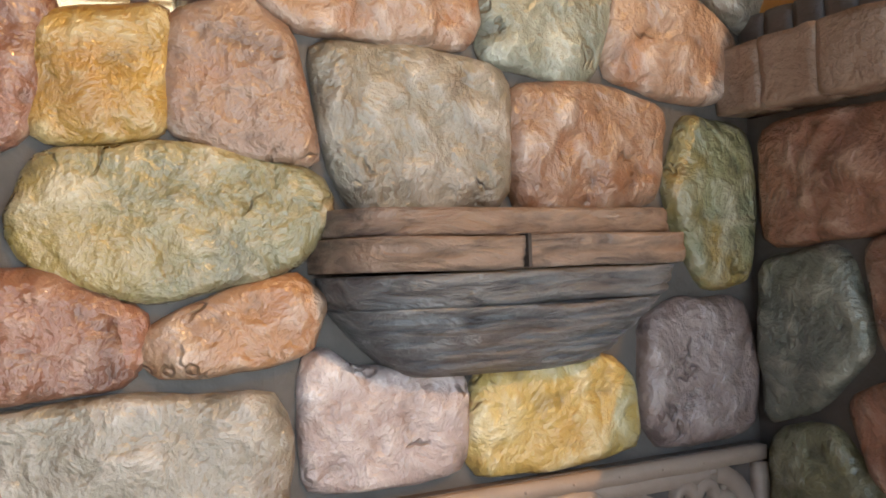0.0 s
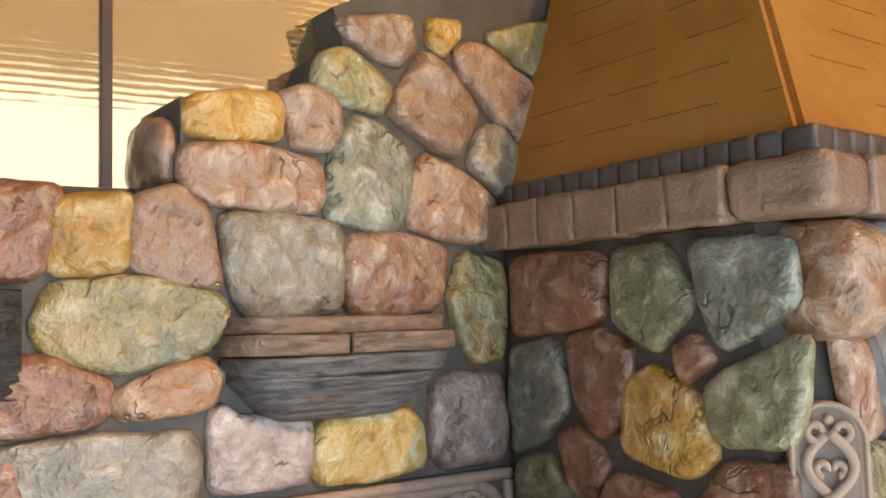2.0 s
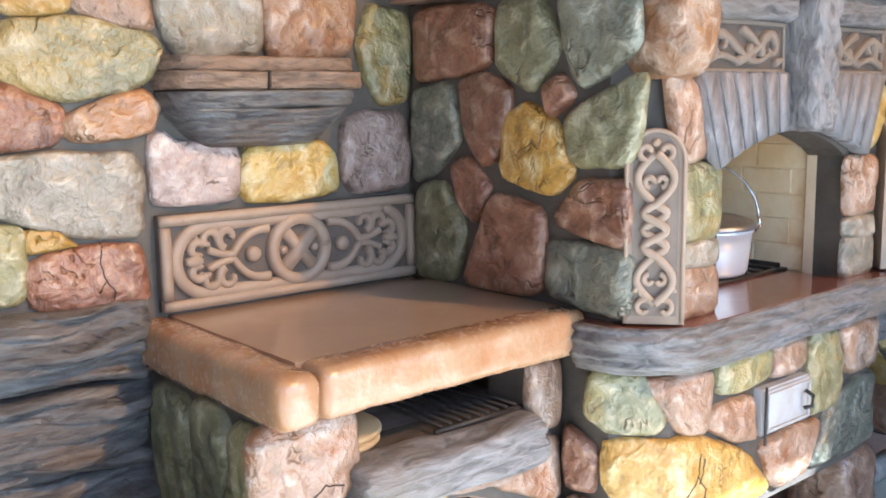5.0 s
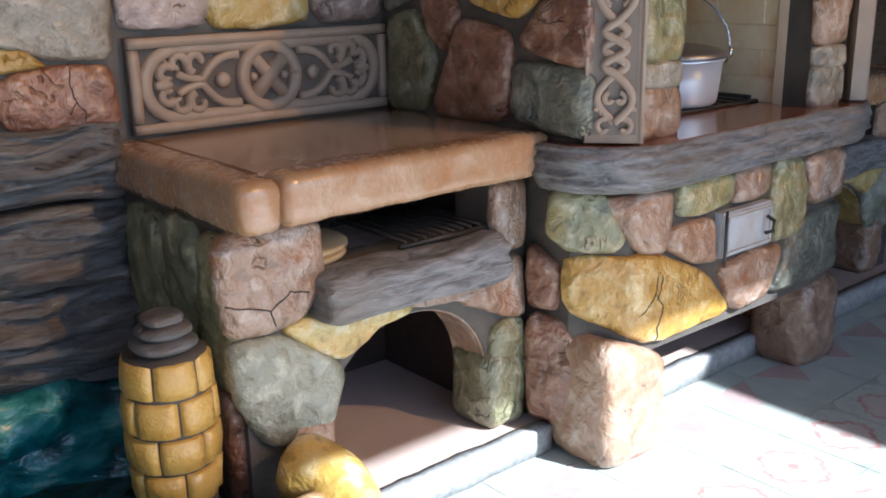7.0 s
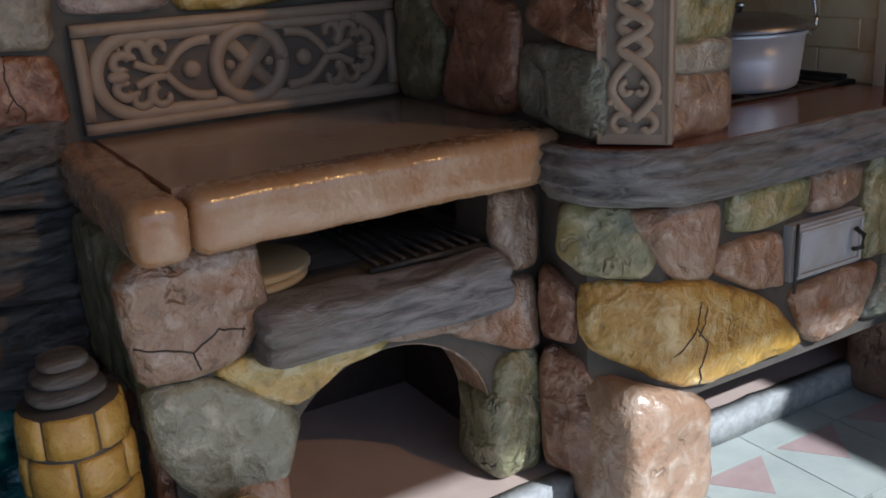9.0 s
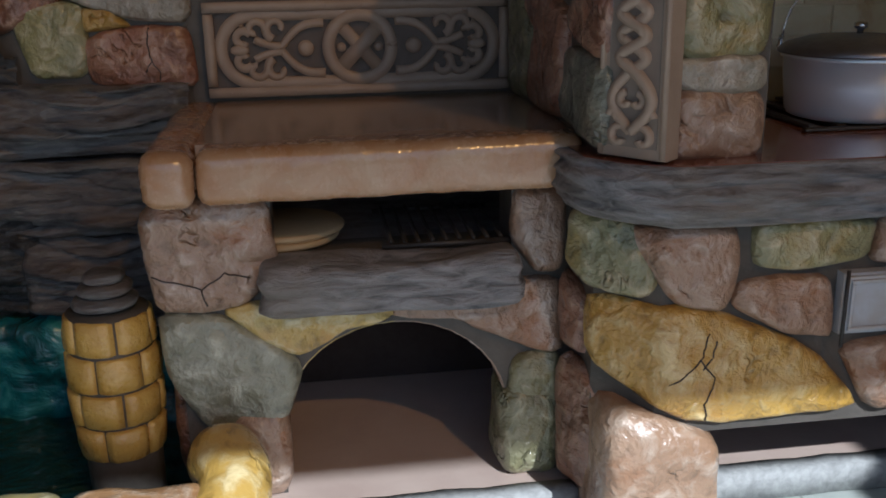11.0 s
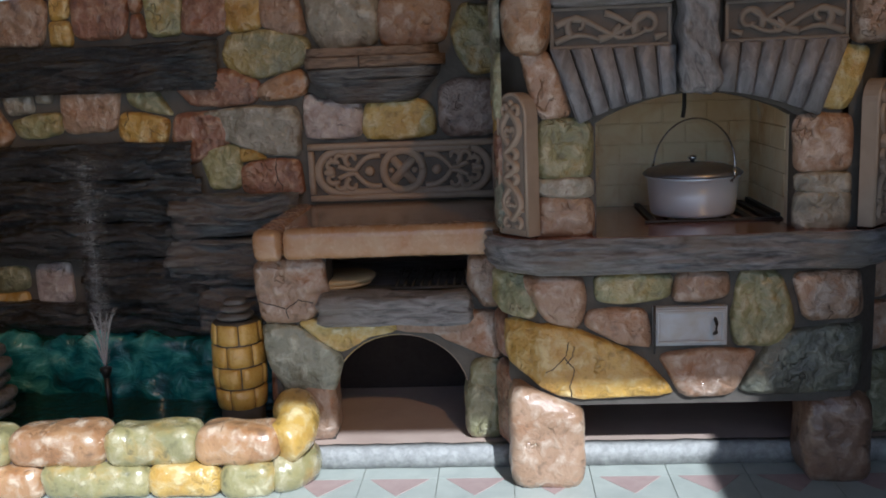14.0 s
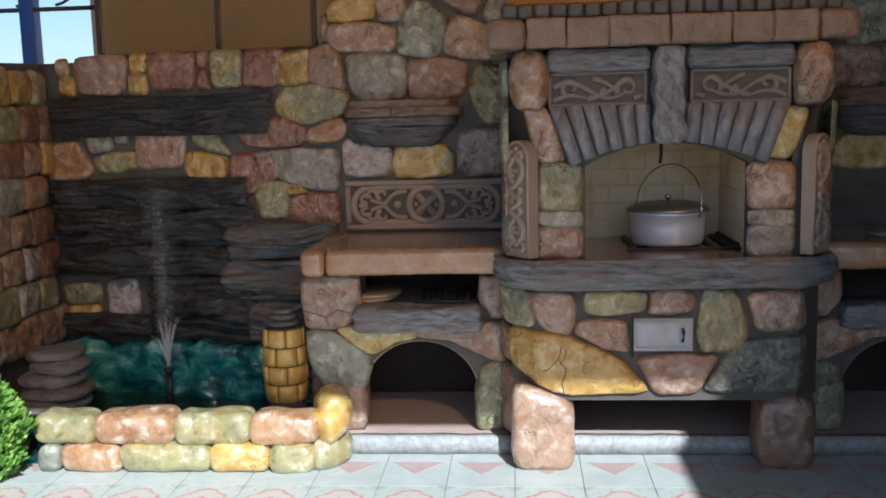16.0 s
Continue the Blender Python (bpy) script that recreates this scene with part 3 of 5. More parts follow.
def slate_edge(owner, run, z0, z1, material, out=0.035, seed=0.0, name="slate_edge", cell=0.025):
    """A ragged layered slate rim along a run of (x, y) points, outside on the right-hand side as one goes."""
    pts = [Vector((x, y)) for x, y in run]
    fine = []
    for a, b in zip(pts, pts[1:]):
        k = max(1, int((b - a).length / cell))
        fine += [a.lerp(b, i / k) for i in range(k)]
    fine.append(pts[-1])
    bm, rows, n = bmesh.new(), [], 22
    for i, p in enumerate(fine):
        d = (fine[min(i + 1, len(fine) - 1)] - fine[max(i - 1, 0)]).normalized()
        o = Vector((d.y, -d.x))
        row = [bm.verts.new((p.x - o.x * 0.08, p.y - o.y * 0.08, z1))]
        for k in range(n + 1):
            f = k / n
            z = z1 + (z0 - z1) * f
            body = math.sqrt(max(0.0, 1 - (2 * f - 0.85) ** 2 * 0.75)) * out
            lay = 0.020 * noise.noise(Vector((p.x * 4 + seed, p.y * 4, z * 55))) + 0.010 * noise.noise(Vector((p.x * 14, p.y * 14 + seed, z * 90)))
            q = p + o * (body - 0.02 + lay)
            row.append(bm.verts.new((q.x, q.y, z + 0.005 * noise.noise(Vector((p.x * 7, p.y * 7, seed))))))
        row.append(bm.verts.new((p.x - o.x * 0.08, p.y - o.y * 0.08, z0)))
        rows.append(row)
    for a, b in zip(rows, rows[1:]):
        for k in range(len(a) - 1):
            bm.faces.new((a[k], a[k + 1], b[k + 1], b[k]))
        bm.faces.new((a[-1], a[0], b[0], b[-1]))
    bm.faces.new(rows[0]), bm.faces.new(rows[-1])
    return part(name, bm, material, owner, m=T0)


slate_edge(oven, ctop, 0.742, 0.864, LOGGREY, 0.045, 2.0, "counter_edge")
# mantel shelf: blocks round three sides
zm0, zm1 = 1.677, 1.788
ys = [0.0, -0.10, -0.21, -0.33, -0.46, -0.60, -0.74]
for k in range(6):
    for x0, x1 in ((-0.075, 0.10), (1.126, 1.301)):
        part("mantel_block", rough_block(x0, x1, ys[k + 1] + 0.0005, ys[k] - 0.0005, zm0, zm1, 0.005, 0.011, 0.006, 12, k * 1.7 + x0), MANTEL, oven, m=T0)
xs = [-0.075, 0.075, 0.225, 0.385, 0.61, 0.835, 0.985, 1.145, 1.301]
for k in range(8):
    part("mantel_block", rough_block(xs[k] + 0.0005, xs[k + 1] - 0.0005, -0.965, -0.742, zm0, zm1, 0.03 if k in (0, 7) else 0.005, 0.012, 0.006, 12, k * 2.3), MANTEL, oven, m=T0)
for k in range(14):
    y1 = -0.06 * k
    for x0, x1 in ((-0.02, 0.06), (1.166, 1.246)):
        part("dark_course_block", rough_block(x0, x1, y1 - 0.0595, y1, zm1, 1.848, 0.008, 0.012, 0.003, 12, k), DENTIL, oven, m=T0)
for k in range(20):
    x0 = -0.02 + k * 1.266 / 20
    part("dark_course_block", rough_block(x0, x0 + 0.0628, -0.91, -0.84, zm1, 1.848, 0.008, 0.012, 0.003, 12, k + 30), DENTIL, oven, m=T0)
# hood with scored joints
hb = bmesh.new()
low = [hb.verts.new(p) for p in ((0.0, 0.0, 1.835), (0.0, -0.875, 1.835), (1.226, -0.875, 1.835), (1.226, 0.0, 1.835))]
high = [hb.verts.new(p) for p in ((0.36, 0.0, 2.90), (0.36, -0.42, 2.90), (0.866, -0.42, 2.90), (0.866, 0.0, 2.90))]
hb.faces.new(low), hb.faces.new(high)
for i in range(4):
    hb.faces.new((low[i], low[(i + 1) % 4], high[(i + 1) % 4], high[i]))
bmesh.ops.bevel(hb, geom=[e for e in hb.edges if abs(e.verts[0].co.z - e.verts[1].co.z) > 0.5], offset=0.015, segments=2, affect="EDGES")
part("hood", hb, HOOD, oven, "ochre plastered hood scored like brickwork", T0, False)


def hood_point(face, u, z):
    """A place on the hood's left or front slope, u from 0 to 1 across it."""
    f = (z - 1.835) / 1.065
    if face == "front":
        return Vector((0.36 * f + u * (1.226 - 0.72 * f), -0.875 + 0.455 * f - 0.001, z))
    return Vector((0.36 * f - 0.001, -u * (0.875 - 0.455 * f), z))


rng = random.Random(4)
for face in ("left", "front"):
    for r in range(1, 11):
        z = 1.85 + r * 0.09
        u0 = rng.uniform(0, 0.3)
        while u0 < 0.97:
            u1 = min(0.985, u0 + rng.uniform(0.15, 0.4))
            run = [hood_point(face, max(0.015, u0 + (u1 - u0) * k / 6), z + 0.004 * noise.noise(Vector((u0 * 9, k, r)))) for k in range(7)]
            part("scored_joint", tube(run, 0.0011, 4), HOODLINE, oven, m=T0)
            u0 = u1 + rng.uniform(0.03, 0.14)
# front: corner boulders, lintels, beam, voussoirs
part("corner_boulder", blob(0.085, -0.852, 1.560, 0.076, 0.116, 0.120, 3.2, 0.011, 3), STONE["orange"], oven, "rust and grey rounded corner boulder", T0)
part("corner_boulder", blob(1.141, -0.852, 1.560, 0.072, 0.116, 0.120, 3.2, 0.011, 8), STONE["pink"], oven, "salmon rounded corner boulder", T0)
for x0, x1 in ((0.15, 0.545), (0.675, 1.08)):
    part("lintel", rough_block(x0, x1, -0.93, -0.83, 1.588, 1.676, 0.025, 0.025, 0.006, 8, x0 * 9, (0.4, 1, 1)), LOGGREY, oven, "blue-grey weathered lintel", T0)
bm = rough_block(0.552, 0.668, -0.985, -0.84, 1.31, 1.677, 0.03, 0.02, 0.01, 10, 3, (1.6, 1.6, 0.5))
for v in bm.verts:
    if v.co.y < -0.9:
        v.co.y += 0.03 * (1.70 - v.co.z)
    v.co.x += 0.005 * math.sin(v.co.z * 60 + v.co.x * 50)
    v.co.y += 0.009 * math.sin(v.co.z * 75 + v.co.x * 90) * (1 if v.co.y < -0.9 else 0)
part("key_beam", bm, streaked("twisted_wood", (0.11, 0.11, 0.12), (0.27, 0.26, 0.27), (0.21, 0.19, 0.19), 0.45, (9, 9, 3)), oven, "grey twisted wooden bracket", T0)


def arch_z(x):
    f = max(0.0, min(1.0, (x - 0.25) / 0.726))
    return 1.225 + 0.09 * math.sin(math.pi * f) ** 0.8


for half in (0, 1):
    for k in range(6):
        t0, t1 = k / 6 + 0.010, (k + 1) / 6 - 0.010
        top = [0.152 + t * 0.396 for t in (t0, t1)]
        bot = [0.238 + t * 0.31 for t in (t0, t1)]
        if half:
            top, bot = [1.226 - x for x in top], [1.226 - x for x in bot]
        q = [(top[0], 1.462), (top[1], 1.462), (bot[1], arch_z(bot[1])), (bot[0], arch_z(bot[0]))]
        bm = prism(q, -0.905, -0.83)
        bmesh.ops.bevel(bm, geom=bm.edges[:], offset=0.004, segments=2, affect="EDGES")
        part("voussoir", bm, PLANKGREY, oven, m=T0)


# ---- carved panels ----


def strap(run, width, y0, y1):
    """A flat carved band along (x, z) points, with sloping flanks."""
    bm, rows = bmesh.new(), []
    pts = [Vector(p) for p in run]
    for i, p in enumerate(pts):
        d = (pts[min(i + 1, len(pts) - 1)] - pts[max(i - 1, 0)]).normalized()
        o = Vector((-d.y, d.x))
        w = width(i / (len(pts) - 1)) if callable(width) else width
        row = []
        for s, y in ((1, y0), (0.88, y1), (0, y1 - 0.001), (-0.88, y1), (-1, y0)):
            q = p + o * s * w
            row.append(bm.verts.new((q.x, y, q.y)))
        rows.append(row)
    for a, b in zip(rows, rows[1:]):
        for k in range(4):
            bm.faces.new((a[k], a[k + 1], b[k + 1], b[k]))
    bm.faces.new(rows[0]), bm.faces.new(rows[-1])
    return bm


def scroll(cx, cz, r0, r1, a0, a1, n=26):
    """A spiral from radius r0 at angle a0 to r1 at a1, in degrees."""
    return [(cx + (r0 + (r1 - r0) * k / n) * math.cos(radians(a0 + (a1 - a0) * k / n)), cz + (r0 + (r1 - r0) * k / n) * math.sin(radians(a0 + (a1 - a0) * k / n))) for k in range(n + 1)]


def wave(x0, x1, z, amp, turns, phase=0.0, n=60):
    return [(x0 + (x1 - x0) * k / n, z + amp * math.sin(2 * math.pi * turns * k / n + phase)) for k in range(n + 1)]


def long_panel(owner, m, w, h):
    """A long interlace panel: flat border, ground, stadium band, ring with a cross and flame scrolls."""
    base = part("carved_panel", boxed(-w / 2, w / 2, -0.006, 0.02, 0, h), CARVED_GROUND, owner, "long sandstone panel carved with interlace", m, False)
    def add(name, bm):
        return part(name, bm, CARVED, base, m=m)
    b = 0.028
    for k, (x0, x1, z0, z1) in enumerate(((-w / 2, w / 2, 0, b), (-w / 2, w / 2, h - b, h), (-w / 2, -w / 2 + b, b, h - b), (w / 2 - b, w / 2, b, h - b))):
        add("border", rough_block(x0, x1, -0.026, 0.004, z0, z1, 0.005, 0.03, 0.0025, 18, k))
    zc, r = h / 2, h / 2 - b - 0.006
    run = []
    e = w / 2 - b - 0.012 - r
    run += [(e + r * math.cos(a), zc + r * math.sin(a)) for a in [math.pi / 2 - math.pi * k / 16 for k in range(17)]]
    run += [(-e + r * math.cos(a), zc + r * math.sin(a)) for a in [-math.pi / 2 - math.pi * k / 16 for k in range(17)]]
    add("stadium_band", strap(run + run[:2], 0.0165, -0.005, -0.020))
    ring = [(0.082 * math.cos(2 * math.pi * k / 40), zc + 0.082 * math.sin(2 * math.pi * k / 40)) for k in range(42)]
    add("ring_band", strap(ring, 0.0165, -0.005, -0.024))
    add("cross_band", strap([(-0.055, zc - 0.058), (0.0, zc), (0.055, zc + 0.058)], 0.019, -0.005, -0.023))
    add("cross_band", strap([(-0.05, zc + 0.058), (0.0, zc), (0.05, zc - 0.058)], 0.017, -0.005, -0.021))
    for s in (-1, 1):
        for q in (-1, 1):
            def leaf(run, wd):
                add("scroll", strap([(s * x, zc + q * z) for x, z in run], wd, -0.005, -0.021))
            # bracket round the boss, closing to a point
            leaf([(0.092 + 0.112 * k / 14, 0.064 * math.cos(math.pi / 2 * (k / 14) ** 1.6)) for k in range(15)], lambda f: 0.0125 - 0.003 * f)
            # stem that leaves the point and curls up
            leaf([(0.195 + 0.075 * k / 12, 0.006 + 0.020 * (k / 12) ** 2) for k in range(13)] , lambda f: 0.010)
            leaf(scroll(0.213, 0.052, 0.030, 0.011, -70, 200), lambda f: 0.0125 - 0.005 * f)
            leaf(scroll(0.265, 0.050, 0.026, 0.010, 190, -90), lambda f: 0.0115 - 0.004 * f)
            # palmette at the end
            leaf(scroll(0.298, 0.026, 0.024, 0.010, 150, -140), lambda f: 0.0115 - 0.003 * f)
        add("scroll", strap([(s * (0.285 + 0.045 * k / 6), zc) for k in range(7)], lambda f: 0.006 + 0.010 * math.sin(math.pi * f), -0.005, -0.022))
        add("boss", lathe_y(s * 0.140, zc, 0.021))
        for q in (-1, 1):
            add("bead", lathe_y(s * 0.048, zc, 0.012, 0.020) if q > 0 else lathe_y(s * 0.30, zc + 0.060, 0.006, 0.020))
    for q in (-1, 1):
        for k in range(9):
            x = -w / 2 + 0.06 + k * (w - 0.12) / 8
            add("bead", lathe_y(x, zc + q * (h / 2 - 0.014), 0.003, 0.027))
    return base


def lathe_y(x, z, r, top=0.024):
    """A small raised boss that faces out of a wall."""
    bm = lathe([(0.0, -0.004), (r, -0.004), (r, top - 0.006), (r * 0.6, top), (0.0, top)], 0, 0, 14)
    bmesh.ops.transform(bm, matrix=Matrix.Translation((x, 0, z)) @ Matrix.Rotation(radians(90), 4, "X"), verts=bm.verts)
    return bm


def knot_panel(owner, m, w, h):
    """A tall round-headed panel with a plaited knot."""
    out = [(w / 2, 0.0), (w / 2, h - w / 2)] + [(w / 2 * math.cos(math.pi * k / 12), h - w / 2 + w / 2 * math.sin(math.pi * k / 12)) for k in range(1, 12)] + [(-w / 2, h - w / 2), (-w / 2, 0.0)]
    base = part("knot_panel", prism(out, -0.016, 0.03), CARVED, owner, "round-headed sandstone panel carved with a plaited knot", m, False)
    part("rim_band", strap([(w / 2 - 0.005, 0.004), *[(x * 0.92, z - 0.004) for x, z in out[1:-1]], (-w / 2 + 0.005, 0.004)], 0.005, -0.014, -0.022), CARVED, base, m=m)
    # Greyer ground behind the plait paints in the shade of the relief.
    ground = [(x * 0.74, 0.02 + z * 0.935) for x, z in out]
    part("knot_ground", prism(ground, -0.0175, -0.01), CARVED_GREY, base, m=m, smooth=False)
    # two strands that cross: an almond, a chain, an almond
    stops = ((0.11, 0.36, 1, 0.29), (0.36, 0.62, 3, 0.18), (0.62, 0.88, 1, 0.29))
    for s in (-1, 1):
        run, turn = [], 0
        for lo, hi, halves, a in stops:
            for k in range(24):
                f = k / 24
                run.append((s * w * a * math.sin(math.pi * (turn + halves * f)), h * (lo + (hi - lo) * f)))
            turn += halves
        run.append((0.0, h * 0.88))
        part("plait_band", strap(run, 0.0098, -0.016, -0.030 - 0.002 * s), CARVED, base, m=m)
        for cx, cz, r0, r1, a0, a1 in ((0.022, h * 0.885, 0.020, 0.008, -110, 190), (0.013, h * 0.735, 0.014, 0.007, -90, 200), (0.013, h * 0.235, 0.014, 0.007, 90, -160), (0.024, h * 0.085, 0.022, 0.007, 110, -150), (0.036, h * 0.17, 0.010, 0.004, 0, 240)):
            part("scroll", strap([(s * x, z) for x, z in scroll(cx, cz, r0, r1, a0, a1)], 0.0072, -0.016, -0.028), CARVED, base, m=m)
    part("boss", lathe_y(0.0, h * 0.93, 0.010, 0.028), CARVED, base, m=m)
    return base


def vine_panel(owner, m, w, h, flip):
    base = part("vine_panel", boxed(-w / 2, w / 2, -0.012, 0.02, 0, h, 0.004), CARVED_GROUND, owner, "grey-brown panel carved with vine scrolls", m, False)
    for x0, x1, z0, z1 in ((-w / 2, w / 2, 0, 0.012), (-w / 2, w / 2, h - 0.012, h), (-w / 2, -w / 2 + 0.012, 0.012, h - 0.012), (w / 2 - 0.012, w / 2, 0.012, h - 0.012)):
        part("border", boxed(x0, x1, -0.02, 0.0, z0, z1, 0.003), CARVED_GREY, base, m=m)
    zc = h / 2
    add = lambda run, wd=0.009: part("vine", strap([(flip * x, z) for x, z in run], lambda f: wd * (1.1 - 0.6 * f), -0.011, -0.026), CARVED_GREY, base, m=m)
    add(wave(-w * 0.45, w * 0.30, zc - 0.004, h * 0.24, 0.9, 0.4), 0.0105)
    add(scroll(w * 0.30, zc + 0.002, 0.042, 0.012, 215, -150), 0.0115)
    add(scroll(-w * 0.27, zc + 0.008, 0.036, 0.010, 240, -80), 0.011)
    add([(-w * 0.10 + 0.16 * k / 12, zc - 0.036 + 0.075 * (k / 12) ** 1.4) for k in range(13)], 0.0115)
    add([(-w * 0.05 + 0.10 * k / 10, zc + 0.042 - 0.055 * (k / 10) ** 1.4) for k in range(11)], 0.0105)
    add([(-w * 0.46 + 0.14 * k / 10, zc - 0.042 + 0.020 * math.sin(k / 10 * 3)) for k in range(11)], 0.010)
    add(scroll(w * 0.08, zc - 0.022, 0.022, 0.007, 90, 380), 0.009)
    add([(w * 0.36 + 0.035 * k / 8, zc - 0.038 + 0.010 * (k / 8)) for k in range(9)], 0.010)
    return base


long_panel(wall_back, pose(-0.415, -0.012, 0.892), 0.79, 0.242)
knot_panel(oven, pose(0.044, -0.860, 0.872, 0, 0, -50), 0.142, 0.46)
knot_panel(oven, pose(1.182, -0.860, 0.872, 0, 0, 50), 0.142, 0.46)
vine_panel(oven, pose(0.345, -0.872, 1.457), 0.375, 0.13, 1)
vine_panel(oven, pose(0.881, -0.872, 1.457), 0.375, 0.13, -1)

# legs of the oven and what lies under it
leg_mesh = blob(0.122, -0.795, 0.158, 0.128, 0.12, 0.172, 6.0, 0.010, 5, freq=8)
for v in leg_mesh.verts:
    if v.co.z > 0.2:
        v.co.z += (0.122 - v.co.x) * 0.4 * (v.co.z - 0.2) / 0.13
part("leg", leg_mesh, LOG["tan"], oven, "salmon boulder leg", T0)
part("leg", blob(1.09, -0.785, 0.145, 0.112, 0.108, 0.160, 5.0, 0.010, 9, freq=8), LOG["brown"], oven, "brown boulder leg", T0)
part("side_pier", rough_block(0.0, 0.10, -0.74, -0.06, 0.06, 0.27, 0.01, 0.05, 0.004), STONE["brown"], oven, "", T0)
part("side_pier", rough_block(1.126, 1.226, -0.74, -0.06, 0.06, 0.27, 0.01, 0.05, 0.004), STONE["brown"], oven, "", T0)
# Dark sheet that stands in for the shade under the oven.
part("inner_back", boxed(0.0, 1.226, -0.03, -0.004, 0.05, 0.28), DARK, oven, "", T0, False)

# soot door plate
door = thing("soot_door", "grey painted metal soot door set in the oven front", "oven door", (0.59, -0.89, 0.55))
part("frame", prism([(0.475, 0.492), (0.712, 0.492), (0.712, 0.622), (0.475, 0.622)], -0.895, -0.865), DOORPLATE, door, "painted edge", T0, False)
part("panel", boxed(0.480, 0.707, -0.905, -0.893, 0.497, 0.617, 0.004), DOORPLATE, door, "", T0)
part("rim", merge(merge(merge(boxed(0.486, 0.701, -0.911, -0.904, 0.503, 0.511, 0.002), boxed(0.486, 0.701, -0.911, -0.904, 0.603, 0.611, 0.002)), boxed(0.486, 0.494, -0.911, -0.904, 0.511, 0.603, 0.002)), boxed(0.693, 0.701, -0.911, -0.904, 0.511, 0.603, 0.002)), DOORPLATE, door, "", T0)
part("latch", tube([(0.668, -0.912, 0.535), (0.668, -0.935, 0.545), (0.670, -0.935, 0.575), (0.670, -0.912, 0.585)], 0.006, 8), IRON, door, "dark iron latch", T0)
part("hinge", tube([(0.476, -0.908, 0.47), (0.476, -0.908, 0.632)], 0.004, 8), IRON, door, "thin hinge rod", T0)

# ---- shelf ledge on the back wall ----


def ledge_course(x0, x1, z0, z1, d0, d1, pull0, pull1, seed, layers, amp=0.012):
    """Layered slate with a boat-shaped front: depth d0 at z0 and d1 at z1, ends drawn in by pull0 and pull1."""
    bm, rows = bmesh.new(), []
    nx, nz = 60, max(6, int((z1 - z0) / 0.0045))
    for j in range(nz + 1):
        f = j / nz
        d, pull = d0 + (d1 - d0) * f ** 0.7, pull0 + (pull1 - pull0) * f ** 0.7
        row = []
        for i in range(nx + 1):
            u = 2 * i / nx - 1
            x = (x0 + x1) / 2 + u * ((x1 - x0) / 2 - pull)
            g = f * layers + 0.5 * noise.noise(Vector((x * 4.5, seed, f)))
            k = math.floor(g)
            step = noise.noise(Vector((x * 3.0 + k * 5.3, seed, k * 2.7)))
            lip = min(1.0, min(g - k, k + 1 - g) * 6)
            y = -d * (1 - abs(u) ** 7) ** 0.5 - amp * (0.8 * step + 0.55 * lip) - 0.003 * noise.noise(Vector((x * 45, z0 * 90 + f * 25, seed)))
            row.append(bm.verts.new((x, min(y, -0.002), z0 + (z1 - z0) * f + 0.005 * noise.noise(Vector((x * 6, seed, 1))))))
        rows.append([bm.verts.new((row[0].co.x, 0.0, row[0].co.z))] + row + [bm.verts.new((row[-1].co.x, 0.0, row[-1].co.z))])
    for a, b in zip(rows, rows[1:]):
        for i in range(len(a) - 1):
            bm.faces.new((a[i], a[i + 1], b[i + 1], b[i]))
    bm.faces.new(rows[0]), bm.faces.new(rows[-1])
    return bm


def ledge(name, x0, x1, label, group=""):
    """A slate shelf: two flat brown courses on top, a grey one, and a bowl of thin layers under them."""
    t = thing(name, label, "shelf", ((x0 + x1) / 2, -0.05, 1.3), group)
    part("course", ledge_course(x0 + 0.005, x1 - 0.01, 1.483, 1.518, 0.135, 0.130, 0.0, 0.004, 1.3, 2, 0.007), SLATE_WARM, t, "flat brown top course", T0)
    cut = x0 + (x1 - x0) * 0.43
    part("course", ledge_course(x0, x1 + 0.012, 1.438, 1.481, 0.139, 0.147, 0.0, 0.0, 7.9, 2, 0.008), SLATE_WARM, t, "brown course with a gap", T0)
    part("gap", boxed(cut - 0.0025, cut + 0.0025, -0.157, -0.10, 1.439, 1.482), CRACK, t, "dark upright gap", T0, False)
    part("course", ledge_course(x0 + 0.008, x1 - 0.008, 1.392, 1.435, 0.122, 0.140, 0.014, 0.0, 2.2, 3, 0.014), SLATE, t, "grey split course", T0)
    part("bowl", ledge_course(x0 + 0.02, x1 - 0.03, 1.296, 1.391, 0.04, 0.120, 0.11, 0.0, 5.7, 6, 0.016), SLATE, t, "dark layered underside", T0)
    return t


ledge("slate_shelf", -0.80, -0.235, "stepped slate shelf of brown and grey courses", "slate shelves")
ledge("slate_shelf", 1.461, 2.03, "stepped slate shelf of brown and grey courses", "slate shelves")

# ---- tables ----


